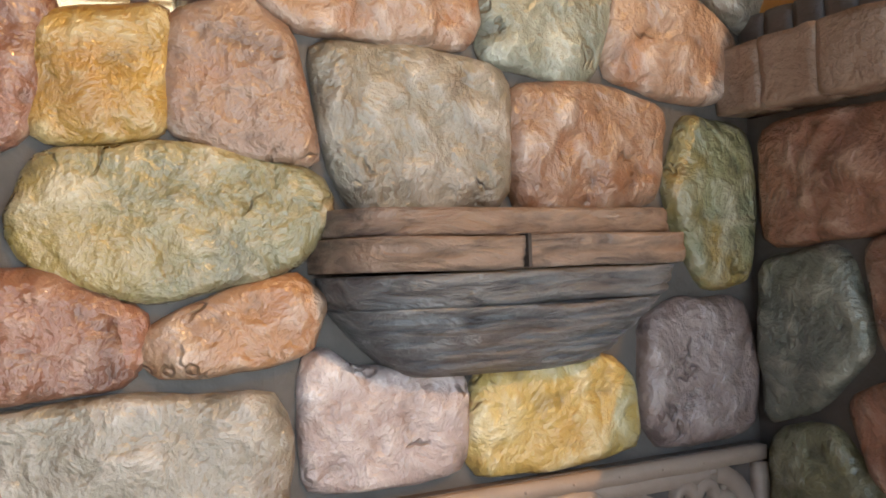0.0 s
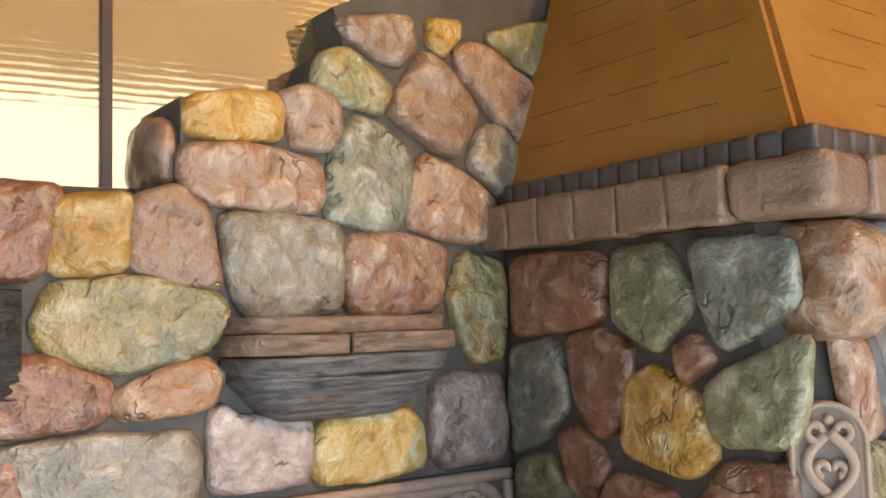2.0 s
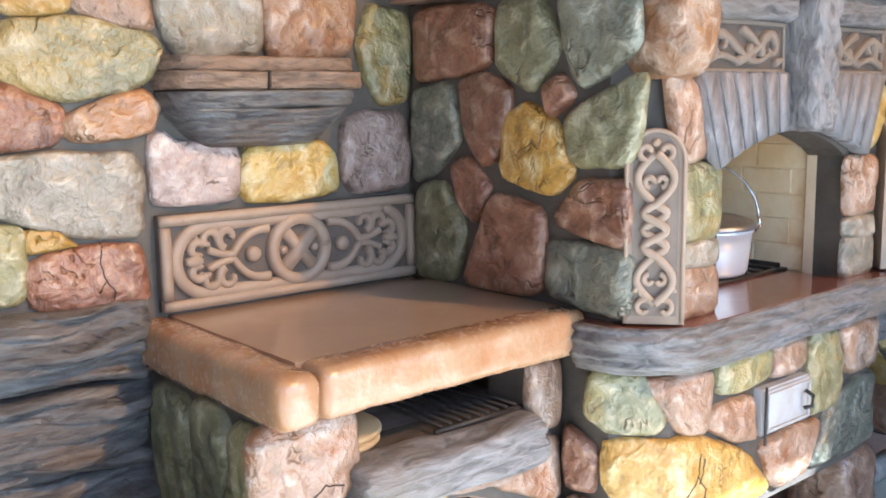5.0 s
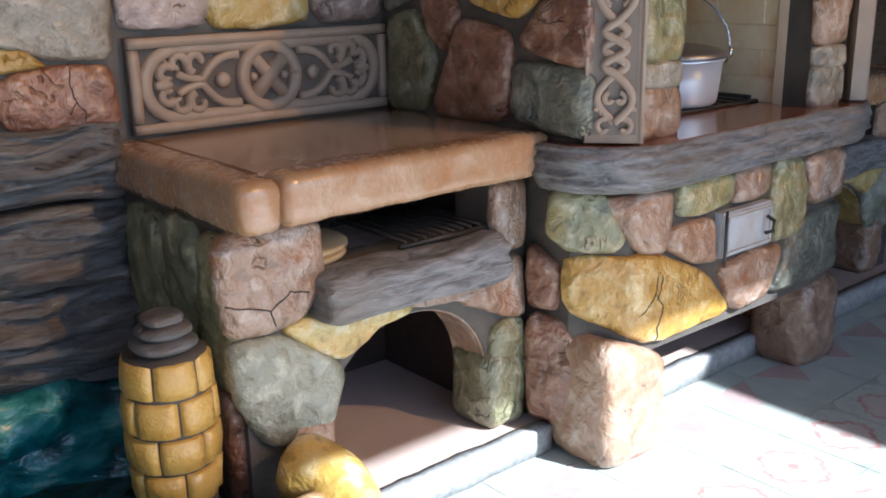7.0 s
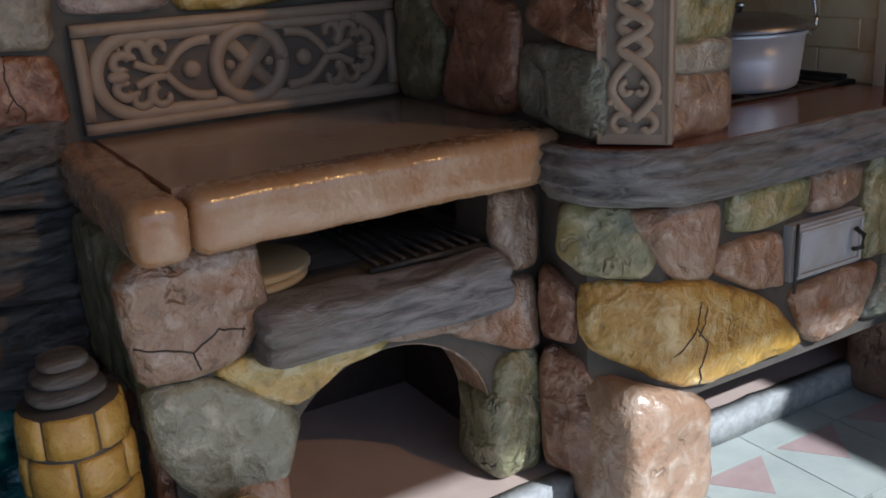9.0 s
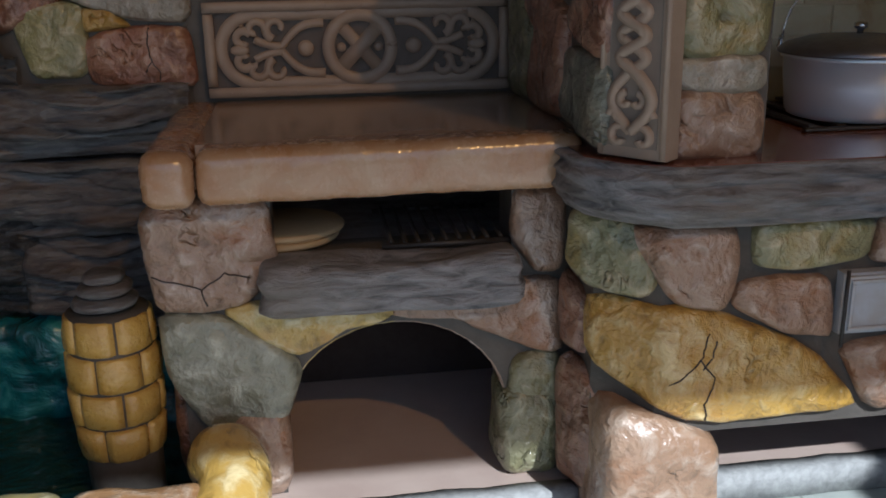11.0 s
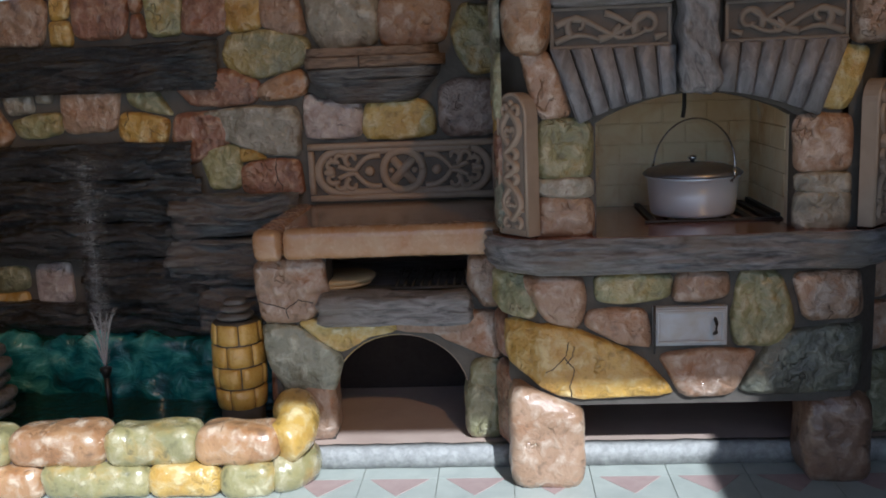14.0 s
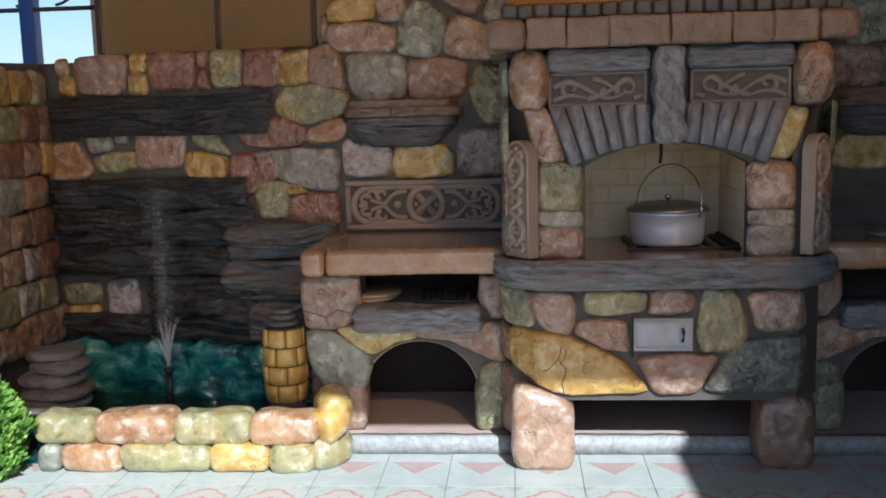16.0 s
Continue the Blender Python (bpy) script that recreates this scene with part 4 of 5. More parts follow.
def table(x0, x1, flip, label):
    """A stone worktable in a niche: slab with a raised rim, pierced base, slate shelf. flip mirrors it."""
    t = thing("stone_table", label, "worktable", ((x0 + x1) / 2, -0.35, 0), "stone tables")
    fx = (lambda x: x) if not flip else (lambda x: x0 + x1 - x)
    def bx(a, b):
        return (min(fx(a), fx(b)), max(fx(a), fx(b)))
    part("tabletop", boxed(*bx(x0 + 0.08, x1), -0.61, 0.0, 0.79, 0.882), TABLETOP, t, m=T0, smooth=False)
    part("rim", rough_block(*bx(x0 + 0.086, x1 + 0.0), -0.705, -0.60, 0.775, 0.887, 0.024, 0.02, 0.004, 12, 3), TABLERIM, t, "rounded orange-brown rim", T0)
    part("rim", rough_block(*bx(x0 - 0.02, x0 + 0.082), -0.715, 0.0, 0.77, 0.887, 0.03, 0.02, 0.004, 12, 5), TABLERIM, t, "rounded orange-brown rim", T0)
    n = 18
    hw = 0.255
    xm = x0 + 0.47
    arch_pts = [(xm + hw * math.cos(math.pi * k / n), 0.24 + 0.235 * math.sin(math.pi * k / n)) for k in range(n + 1)]
    outline = [(x1, 0.05), (xm + hw, 0.05)] + arch_pts + [(xm - hw, 0.05), (x0 + 0.01, 0.05), (x0 + 0.01, 0.775), (x0 + 0.22, 0.775), (x0 + 0.22, 0.63), (x1 - 0.135, 0.63), (x1 - 0.135, 0.775), (x1, 0.775)]
    part("base_front", prism([(fx(x), z) for x, z in outline], -0.61, -0.48), MORTAR_WARM, t, m=T0, smooth=False)
    part("base_side", boxed(*bx(x0 + 0.01, x0 + 0.10), -0.48, 0.0, 0.05, 0.775), MORTAR_WARM, t, m=T0, smooth=False)
    # Inner side and back are coloured near-black for the niche's shade.
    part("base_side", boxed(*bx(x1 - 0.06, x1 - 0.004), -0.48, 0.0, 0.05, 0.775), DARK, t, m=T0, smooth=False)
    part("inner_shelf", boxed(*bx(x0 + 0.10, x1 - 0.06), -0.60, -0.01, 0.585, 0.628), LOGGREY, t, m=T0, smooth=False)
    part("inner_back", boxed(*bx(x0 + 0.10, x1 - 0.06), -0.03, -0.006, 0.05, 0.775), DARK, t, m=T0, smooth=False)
    soffit = [(xm + (hw + 0.004) * math.cos(math.pi * k / n), 0.24 + 0.239 * math.sin(math.pi * k / n)) for k in range(n + 1)]
    inner = [(xm + (hw - 0.004) * math.cos(math.pi * k / n), 0.24 + 0.231 * math.sin(math.pi * k / n)) for k in range(n + 1)]
    for name, ks, colour in (("arch_lining", slice(0, n // 2 + 1), "pink"), ("arch_lining", slice(n // 2, n + 1), "lemon")):
        part(name, prism([(fx(x), z) for x, z in soffit[ks] + inner[ks][::-1]], -0.604, -0.472), STONE[colour], t, "stone lining of the arch", T0, False)
    for a, b, colour in ((xm + hw - 0.022, x1 - 0.02, "green"), (x0 + 0.10, xm - hw + 0.014, "pink")):
        part("post", rough_block(*bx(a, b), -0.645, -0.465, 0.072, 0.30, 0.04, 0.02, 0.008, 9, a * 5), STONE[colour], t, "rounded stone post", T0)
    part("shelf_log", rough_block(*bx(x0 + 0.19, x1 - 0.125), -0.695, -0.58, 0.525, 0.637, 0.025, 0.014, 0.016, 7, 6, (0.5, 1, 6)), LOGGREY, t, "weathered grey slate-like log", T0)
    return t


table_left = table(-0.87, -0.004, False, "stone worktable with tan slab and arched opening")
T = Face(table_left, (0, -0.61, 0), 0)
TS = Face(table_left, (-0.86, 0, 0), -90)
table_right = table(1.230, 2.096, True, "stone worktable with tan slab and dark arched opening")
T2 = Face(table_right, (0, -0.61, 0), 0)

# floor of the recess and the step
step = part("step", merge(rough_block(-0.86, 0.0, -0.718, -0.665, 0.0, 0.078, 0.006, 0.03, 0.004, 12, 1), rough_block(0.10, 3.2, -0.718, -0.665, 0.0, 0.078, 0.006, 0.04, 0.004, 12, 2)), CURB)
tagged(step, "worn grey terrazzo step along the stonework", "step", kind="structure")
recess = part("floor", boxed(-0.86, 3.2, -0.667, 0.0, 0.0, 0.0735), NICHE_FLOOR, smooth=False)
tagged(recess, "pinkish smooth concrete floor inside the recesses", "floor", kind="structure")

# ---- pond ----
basin = part("pond_basin", slab_z([(-2.42, 0.3), (-2.42, -0.85), (-0.86, -0.85), (-0.86, 0.3)], -0.005, 0.02), TEAL, smooth=False)
tagged(basin, "teal painted pond floor", "pond", kind="structure")


def water_material():
    n = Nodes("pond_water")
    v = n.place()
    n.put(n.bsdf, "Transmission Weight", 0.75)
    n.put(n.bsdf, "IOR", 1.33)
    return n.done((0.05, 0.20, 0.20), 0.04, n.noise(9, 4, 0.55, v, 1.0), 0.10, 1.0)


water = part("water", slab_z([(-2.42, 0.28), (-2.42, -0.87), (-0.86, -0.87), (-0.86, 0.12)], 0.022, 0.05), water_material(), smooth=False)
tagged(water, "dark teal rippled pond water", "water", kind="structure")
# painted pool wall and slate bands behind the pond
part("pool_face", rough_block(-1.56, 0.0, -0.13, 0.0, 0.0, 0.305, 0.04, 0.025, 0.05, 7, 2), TEAL, wall_left, "teal painted rocky pool side", L.m)


def strata(face, x0, x1, z0, z1, out, material, seed, layers=5, name="slate_ledge"):
    """A ledge of layered rock on a wall face: wavy courses that step in and out."""
    layers = int(layers * 1.6)
    nx, nz = max(6, int((x1 - x0) / 0.016)), layers * 5
    bm, rows = bmesh.new(), []
    for j in range(nz + 1):
        f = j / nz
        row = []
        for i in range(nx + 1):
            x = x0 + (x1 - x0) * i / nx
            g = f * layers + 1.3 * noise.noise(Vector((x * 3.6, seed, f * 1.5)))
            k = math.floor(g)
            step = noise.noise(Vector((x * 4.2 + k * 7.3, seed, k * 3.1)))
            within = g - k
            lip = min(1.0, min(within, 1 - within) * 7)
            body = math.sin(math.pi * min(1, max(0.0, 0.12 + 0.80 * f))) ** 0.45
            ends = min(1.0, (i + 0.6) / nx * 14, (nx - i + 0.6) / nx * 14) ** 0.5
            y = -out * body * ends * (0.70 + 0.60 * step) - 0.016 * lip - 0.006 * noise.noise(Vector((x * 30, f * 20, seed)))
            row.append(bm.verts.new((x, min(y, -0.004), z0 + (z1 - z0) * f + 0.012 * noise.noise(Vector((x * 5, seed + f, 1))))))
        rows.append(row)
    for a, b in zip(rows, rows[1:]):
        for i in range(nx):
            bm.faces.new((a[i], a[i + 1], b[i + 1], b[i]))
    for edge, rev in ((rows[0], 0), (rows[-1], 1)):
        back = [bm.verts.new((v.co.x, 0.02, v.co.z)) for v in edge]
        for i in range(nx):
            bm.faces.new((edge[i], edge[i + 1], back[i + 1], back[i]))
    return part(name, bm, material, face.owner, m=face.m)


strata(L, -1.56, -0.30, 1.375, 1.575, 0.085, SLATE_DARK, 1.1, 4)
strata(L, -1.56, -0.55, 1.01, 1.16, 0.075, SLATE_DARK, 2.3, 3)
strata(L, -1.56, -0.42, 0.82, 1.00, 0.10, SLATE_DARK, 3.4, 4)
strata(L, -0.56, 0.02, 0.755, 0.935, 0.15, SLATE, 9.6, 4)
strata(L, -1.56, -0.50, 0.66, 0.82, 0.12, SLATE_DARK, 4.7, 3)
strata(L, -0.58, 0.02, 0.55, 0.75, 0.15, SLATE, 5.9, 4)
strata(L, -1.02, -0.40, 0.33, 0.655, 0.12, SLATE_DARK, 6.2, 6)
strata(L, -0.45, 0.02, 0.30, 0.545, 0.16, SLATE, 7.4, 5)
strata(L, -1.56, -1.02, 0.33, 0.45, 0.10, SLATE_DARK, 8.8, 3)
strata(L, -0.64, -0.44, 0.98, 1.16, 0.08, SLATE_DARK, 7.7, 4)

# side wall stones, roughly coursed
rng = random.Random(11)
for r in range(8):
    u, z0 = -1.2, 0.32 + r * 0.175
    while u < 0.12:
        w = rng.uniform(0.13, 0.26)
        if z0 + 0.16 < 1.72 - max(0, (-0.7 - u) * 0.95):
            j = [rng.uniform(-0.012, 0.012) for _ in range(8)]
            stone(W, rng.choice(["pink", "brown", "olive", "yellow", "grey", "orange", "lilac"]), (u + 0.008 + j[0], z0 + 0.008 + j[1]), (u + w - 0.008 + j[2], z0 + 0.008 + j[3]), (u + w - 0.008 + j[4], z0 + 0.165 + j[5]), (u + 0.008 + j[6], z0 + 0.165 + j[7]), proud=0.035)
        u += w

# pond rim: two courses of log-shaped stones
rim = thing("pond_wall", "low pond wall of rounded log-shaped stones", "pond wall", (-1.4, -0.93, 0))


def log_stone(x0, x1, y, z, r, mat, seed, end_drop=0.0):
    bm = rough_block(x0 - 0.006, x1 + 0.006, y - r * 1.25, y + r * 1.25, z - r, z + r, r * 0.74, 0.016, 0.014, 5, seed)
    return part("log_stone", bm, LOG[mat], rim, m=T0)


for x0, x1, c, s in ((-2.0, -1.745, "olive", 1), (-1.742, -1.398, "orange", 2), (-1.395, -1.082, "olive", 3), (-1.079, -0.80, "orange", 4)):
    log_stone(x0, x1, -0.865, 0.178, 0.068, c, s)
for x0, x1, c, s in ((-1.99, -1.893, "greygreen", 5), (-1.889, -1.631, "orange", 6), (-1.628, -1.252, "olive", 7), (-1.249, -0.999, "yellow", 8), (-0.996, -0.82, "olive", 9)):
    log_stone(x0, x1, -0.885, 0.055, 0.062, c, s)


def bent_log(pts, r, mat, label):
    """A log-shaped stone that turns a corner."""
    run = []
    for a, b, c, d in zip([pts[0]] + pts, pts, pts[1:], pts[2:] + [pts[-1]]):
        for k in range(6):
            t = k / 6
            run.append(tuple(0.5 * (2 * b[i] + (c[i] - a[i]) * t + (2 * a[i] - 5 * b[i] + 4 * c[i] - d[i]) * t * t + (3 * b[i] - a[i] - 3 * c[i] + d[i]) * t ** 3) for i in range(3)))
    run.append(pts[-1])
    bm = tube(run, lambda f: r * (0.55 + 0.45 * min(1, f * 8, (1 - f) * 8) ** 0.5), 20)
    for v in bm.verts:
        v.co += v.co.normalized() * 0.010 * noise.noise(v.co * 11)
    part("corner_stone", bm, LOG[mat], rim, label, T0)


bent_log([(-0.80, -0.90, 0.165), (-0.765, -0.85, 0.185), (-0.757, -0.77, 0.215), (-0.80, -0.67, 0.245)], 0.078, "yellow", "ochre rounded corner stone")
bent_log([(-0.835, -0.885, 0.058), (-0.775, -0.86, 0.058), (-0.745, -0.79, 0.058), (-0.76, -0.70, 0.058)], 0.068, "olive", "")
part("inner_fill", slab_z([(-1.97, -0.80), (-1.97, -0.90), (-0.86, -0.90), (-0.80, -0.72), (-0.86, -0.70)], 0.0, 0.14), MORTAR, rim, "", T0, False)
for k, (z, r) in enumerate(((0.17, 0.17), (0.225, 0.155), (0.28, 0.15), (0.335, 0.13), (0.385, 0.12))):
    part("flat_stone", blob(-2.13 + 0.03 * (k % 2), -0.52 + 0.02 * k, z, r, r * 0.9, 0.034, 2.6, 0.012, k * 3), LOGGREY, rim, "grey flat stacked stone", T0)

# honey barrel of ochre bricks
barrel = thing("brick_barrel", "small barrel of ochre bricks with a stacked stone lid", "barrel", (-1.01, -0.56, 0.02))
bx, by = -1.01, -0.56


def belly(z):
    return 0.091 + 0.010 * math.sin(math.pi * (z - 0.20) / 0.33)


part("core", lathe([(0.0, 0.03), (0.080, 0.03), (0.082, 0.20), (0.091, 0.37), (0.086, 0.53), (0.0, 0.53)], bx, by, 28), MORTAR_WARM, barrel, "dark joints", T0)
for r in range(4):
    z0, z1 = 0.203 + r * 0.083, 0.203 + r * 0.083 + 0.077
    for k in range(6):
        a0 = 2 * math.pi * (k + (0.5 if r % 2 else 0) + 0.3) / 6 + 0.03
        a1 = a0 + 2 * math.pi / 6 - 0.06
        bm, rows = bmesh.new(), []
        for z, inset in ((z0, 0.007), (z0 + 0.005, 0.0), ((z0 + z1) / 2, -0.001), (z1 - 0.005, 0.0), (z1, 0.007)):
            row = []
            for j in range(7):
                a = a0 + (a1 - a0) * j / 6
                rr = belly(z) - inset - (0.005 if j in (0, 6) else 0) + 0.004 * noise.noise(Vector((a * 4, z * 30, r)))
                row.append(bm.verts.new((bx + rr * math.cos(a), by + rr * math.sin(a), z)))
            rows.append(row)
        for p, q in zip(rows, rows[1:]):
            for j in range(6):
                bm.faces.new((p[j], p[j + 1], q[j + 1], q[j]))
        back = [[bm.verts.new((bx + 0.07 * math.cos(a), by + 0.07 * math.sin(a), z)) for a in (a0, a1)] for z in (z0, z1)]
        bm.faces.new([*rows[0], back[0][1], back[0][0]]), bm.faces.new([*rows[-1], back[1][1], back[1][0]])
        bm.faces.new([x[0] for x in rows] + [back[1][0], back[0][0]]), bm.faces.new([x[-1] for x in rows] + [back[1][1], back[0][1]])
        part("brick", bm, HONEYBRICK, barrel, m=T0)
for k, (r, z) in enumerate(((0.068, 0.55), (0.058, 0.578), (0.044, 0.602))):
    part("lid_stone", blob(bx, by, z, r, r, 0.016, 2.5, 0.004, k), SLATE, barrel, "grey flat lid stone", T0)

# fountain
fountain = thing("fountain", "thin black fountain pipe with a water jet", "fountain", (-1.66, -0.27, 0.02))
fx0, fy0 = -1.66, -0.27
part("pipe", tube([(fx0, fy0, 0.02), (fx0, fy0, 0.235)], 0.012, 12), BLACK, fountain, "black plastic pipe", T0)
part("nozzle", lathe([(0.0, 0.225), (0.014, 0.225), (0.026, 0.262), (0.020, 0.268), (0.0, 0.268)], fx0, fy0, 16), BLACK, fountain, "", T0)
jet = Nodes("water_jet")
jet.put(jet.bsdf, "Alpha", 0.30)
JET = jet.done((0.80, 0.84, 0.88), 0.2)
spray = bmesh.new()
rng = random.Random(5)
for k in range(16):
    a = 2 * math.pi * k / 16
    lean = rng.uniform(0.02, 0.085)
    up = rng.uniform(0.2, 0.34)
    run = [(fx0 + math.cos(a) * lean * s / 8, fy0 + math.sin(a) * lean * s / 8, 0.262 + up * (s / 8) * (2 - s / 8) * 0.75) for s in range(9)]
    merge(spray, tube(run, lambda f: 0.0045 * (1 - 0.6 * f), 5))
for k in range(3200):
    a, h = rng.uniform(0, 2 * math.pi), rng.random()
    r = rng.uniform(0, 0.02 + 0.085 * h)
    d = rng.uniform(0.0006, 0.0021)
    c = Vector((fx0 + r * math.cos(a), fy0 + r * math.sin(a), 0.28 + h * 0.85))
    vs = [spray.verts.new(c + Vector(o) * d) for o in ((1, 0, 0), (0, 1, 0), (-1, 0, 0), (0, -1, 0), (0, 0, 1.6), (0, 0, -1.6))]
    for i in range(4):
        spray.faces.new((vs[i], vs[(i + 1) % 4], vs[4])), spray.faces.new((vs[(i + 1) % 4], vs[i], vs[5]))
tagged(part("water_jet", spray, JET, fountain, "clear spray of water drops", T0), kind="stuff")

# ---- cauldron in the oven ----
pot = thing("cauldron", "round aluminium cauldron with a dull lid", "pot", (0.655, -0.55, 0.87))
px, py = 0.665, -0.545
part("body", lathe([(0.0, 0.877), (0.134, 0.877), (0.142, 0.881), (0.147, 0.892), (0.1535, 0.95), (0.158, 1.004), (0.1635, 1.007), (0.1635, 1.016), (0.154, 1.016), (0.146, 0.95), (0.0, 0.90)], px, py, 56), ALU, pot, "", T0)
lid = part("lid", lathe([(0.0, 1.017), (0.171, 1.017), (0.173, 1.022), (0.156, 1.036), (0.11, 1.050), (0.05, 1.056), (0.0, 1.057)], px, py, 56), LIDGREY, pot, "dull grey domed lid", T0)
part("knob", lathe([(0.0, 1.056), (0.007, 1.056), (0.007, 1.066), (0.014, 1.070), (0.014, 1.080), (0.0, 1.084)], px, py, 20), STEEL, lid, "", T0)
part("ear", tube([(px + 0.107, py - 0.125, 1.0), (px + 0.118, py - 0.138, 1.02), (px + 0.115, py - 0.134, 1.045)], 0.006, 8), STEEL, pot, "", T0)
part("ear", tube([(px - 0.107, py + 0.125, 1.0), (px - 0.118, py + 0.138, 1.02), (px - 0.115, py + 0.134, 1.045)], 0.006, 8), STEEL, pot, "", T0)
handle = []
for k in range(25):
    a = math.pi * k / 24
    handle.append((px + 0.115 * math.cos(a) + 0.02 * math.sin(a), py - 0.134 * math.cos(a) + 0.02 * math.sin(a), 1.04 + 0.17 * math.sin(a)))
part("handle", tube(handle, 0.0032, 8), STEEL, pot, "thin bright wire handle", T0)
grate = thing("grate", "black iron grate under the cauldron", "grate", (0.66, -0.45, 0.868))
for k in range(7):
    part("bar", boxed(0.50 + k * 0.065, 0.522 + k * 0.065, -0.66, -0.25, 0.8685, 0.876, 0.002), IRON, grate, "", T0)
part("rim", merge(boxed(0.48, 0.945, -0.685, -0.665, 0.867, 0.874, 0.002), boxed(0.925, 0.945, -0.66, -0.24, 0.867, 0.885, 0.002)), IRON, grate, "", T0)
hook = thing("chain_hook", "black iron hook hanging in the oven arch", "hook", (0.62, -0.55, 1.42))
part("rod", tube([(0.635, -0.55, 1.43), (0.635, -0.55, 1.25), (0.630, -0.55, 1.215)], 0.007, 8), IRON, hook, "", T0)

# things on the table shelf
for k in range(2):
    b = part("cutting_board", lathe([(0.0, 0.0), (0.125, 0.0), (0.13, 0.005), (0.13, 0.011), (0.125, 0.015), (0.0, 0.015)], 0, 0, 36), WOODBOARD, m=pose(-0.635 + 0.012 * k, -0.46 + 0.01 * k, 0.638 + 0.0155 * k))
    tagged(b, "round pale wooden board stacked on the slate shelf", "board", "round boards")
grill = thing("grill_rack", "black wire grill rack lying on the shelf", "grill", (-0.28, -0.42, 0.64))
for k in range(9):
    part("wire", tube([(-0.40 + k * 0.03, -0.60, 0.652), (-0.40 + k * 0.03, -0.30, 0.652)], 0.005, 6), IRON, grill, "", T0)
for y in (-0.60, -0.30):
    part("frame_bar", tube([(-0.42, y, 0.643), (-0.14, y, 0.643)], 0.007, 6), IRON, grill, "", T0)
dish = part("plate", lathe([(0.0, 0.0), (0.07, 0.0), (0.12, 0.018), (0.122, 0.022), (0.07, 0.006), (0.0, 0.005)], 0, 0, 40), PLATE, m=pose(1.62, -0.50, 0.884))
tagged(dish, "white china plate lying on the stone table", "plate")

# ---- window above the pond wall and what lies behind it ----
glazing = Nodes("ribbed_sheet")
glazing.put(glazing.bsdf, "Transmission Weight", 0.9)
glazing.put(glazing.bsdf, "IOR", 1.25)
wv = glazing.t.nodes.new("ShaderNodeTexWave")
wv.bands_direction = "Z"
wv.inputs["Scale"].default_value, wv.inputs["Distortion"].default_value = 18.0, 1.5
glazing.t.links.new(glazing.coord.outputs["Object"], wv.inputs["Vector"])
SHEET = glazing.done((0.58, 0.42, 0.22), 0.16, wv.outputs["Fac"], 0.003, 0.5)
win = thing("window_screen", "screen of amber ribbed plastic sheet in a brown frame", "window", (-1.2, 0.25, 1.8), kind="structure")
wm = pose(-0.87, 0.16, 0, 0, 0, -8.5)
xs = [-1.30, -0.62, -0.10, 0.55]
for a, b in zip(xs, xs[1:]):
    p = part("pane", boxed(a + 0.012, b - 0.012, -0.003, 0.003, 1.80, 2.75), SHEET, win, "amber ribbed translucent sheet", wm, False)
    p.visible_shadow = False
for x in xs:
    part("mullion", boxed(x - 0.012, x + 0.012, -0.02, 0.02, 1.77, 2.76, 0.003), FRAMEBROWN, win, "", wm, False)
for z in (1.787, 2.765):
    part("rail", boxed(-1.312, 0.562, -0.022, 0.022, z - 0.016, z + 0.016, 0.003), FRAMEBROWN, win, "", wm, False)
post = part("post", boxed(-2.62, -2.54, 0.40, 0.48, 0.0, 2.95, 0.006), BLUEPOST)
tagged(post, "blue painted square metal roof post", "post")
lattice = thing("wrought_rail", "dark wrought iron scroll rail under the roof", "railing", (-2.6, 0.42, 2.2))
part("rail", tube([(-3.4, 0.42, 2.06), (-2.2, 0.42, 2.06)], 0.012, 8), IRON, lattice, "", T0)
part("rail", tube([(-3.4, 0.42, 2.40), (-2.2, 0.42, 2.40)], 0.012, 8), IRON, lattice, "", T0)
for k in range(5):
    part("scroll_bar", tube([(-3.3 + 0.22 * k + x, 0.42, 2.23 + z) for x, z in scroll(0, 0, 0.15, 0.03, -90, 300)], 0.008, 6), IRON, lattice, "", T0)
house = thing("house", "ochre rendered house beyond the screen", "house", (-1.0, 5.0, 0))
# Made-up pale wall: stands in for bright sky and ground behind the sheet.
part("wall", boxed(-1.6, 8.5, 5.0, 8.0, 0, 3.3), plain("pale_backdrop", (0.50, 0.51, 0.55), (0.44, 0.45, 0.50), 0.8, 2), house, "pale wall added for the bright area behind the sheet", T0, False)
part("upper_wall", boxed(-1.6, 8.5, 4.95, 8.0, 3.3, 5.2), plain("ochre_render", (0.12, 0.08, 0.04), (0.085, 0.055, 0.025), 0.8, 2), house, "ochre upper floor", T0, False)
# Made-up dark block that keeps bright sky out of the left panes.
part("annex_wall", boxed(-4.3, -1.6, 5.0, 8.0, 0, 4.6), plain("brown_backdrop", (0.05, 0.03, 0.012), (0.032, 0.02, 0.008), 0.8, 1.5), house, "dark brown block added to darken the left panes", T0, False)
part("roof", prism([(-1.0, 5.2), (8.9, 5.2), (8.2, 6.6), (-0.3, 6.6)], 4.7, 8.3), plain("roof_sheet", (0.14, 0.06, 0.04), (0.11, 0.05, 0.035), 0.6, 3), house, "", T0, False)
lawn = part("ground", boxed(-400, 400, 0.3, 400, -0.3, -0.02), plain("grass_ground", (0.09, 0.13, 0.04), (0.13, 0.15, 0.06), 0.9, 3, 0.02), smooth=False)
tagged(lawn, "grassy ground behind the stonework", "ground", kind="structure")

# ---- thuja shrub beside the pond ----


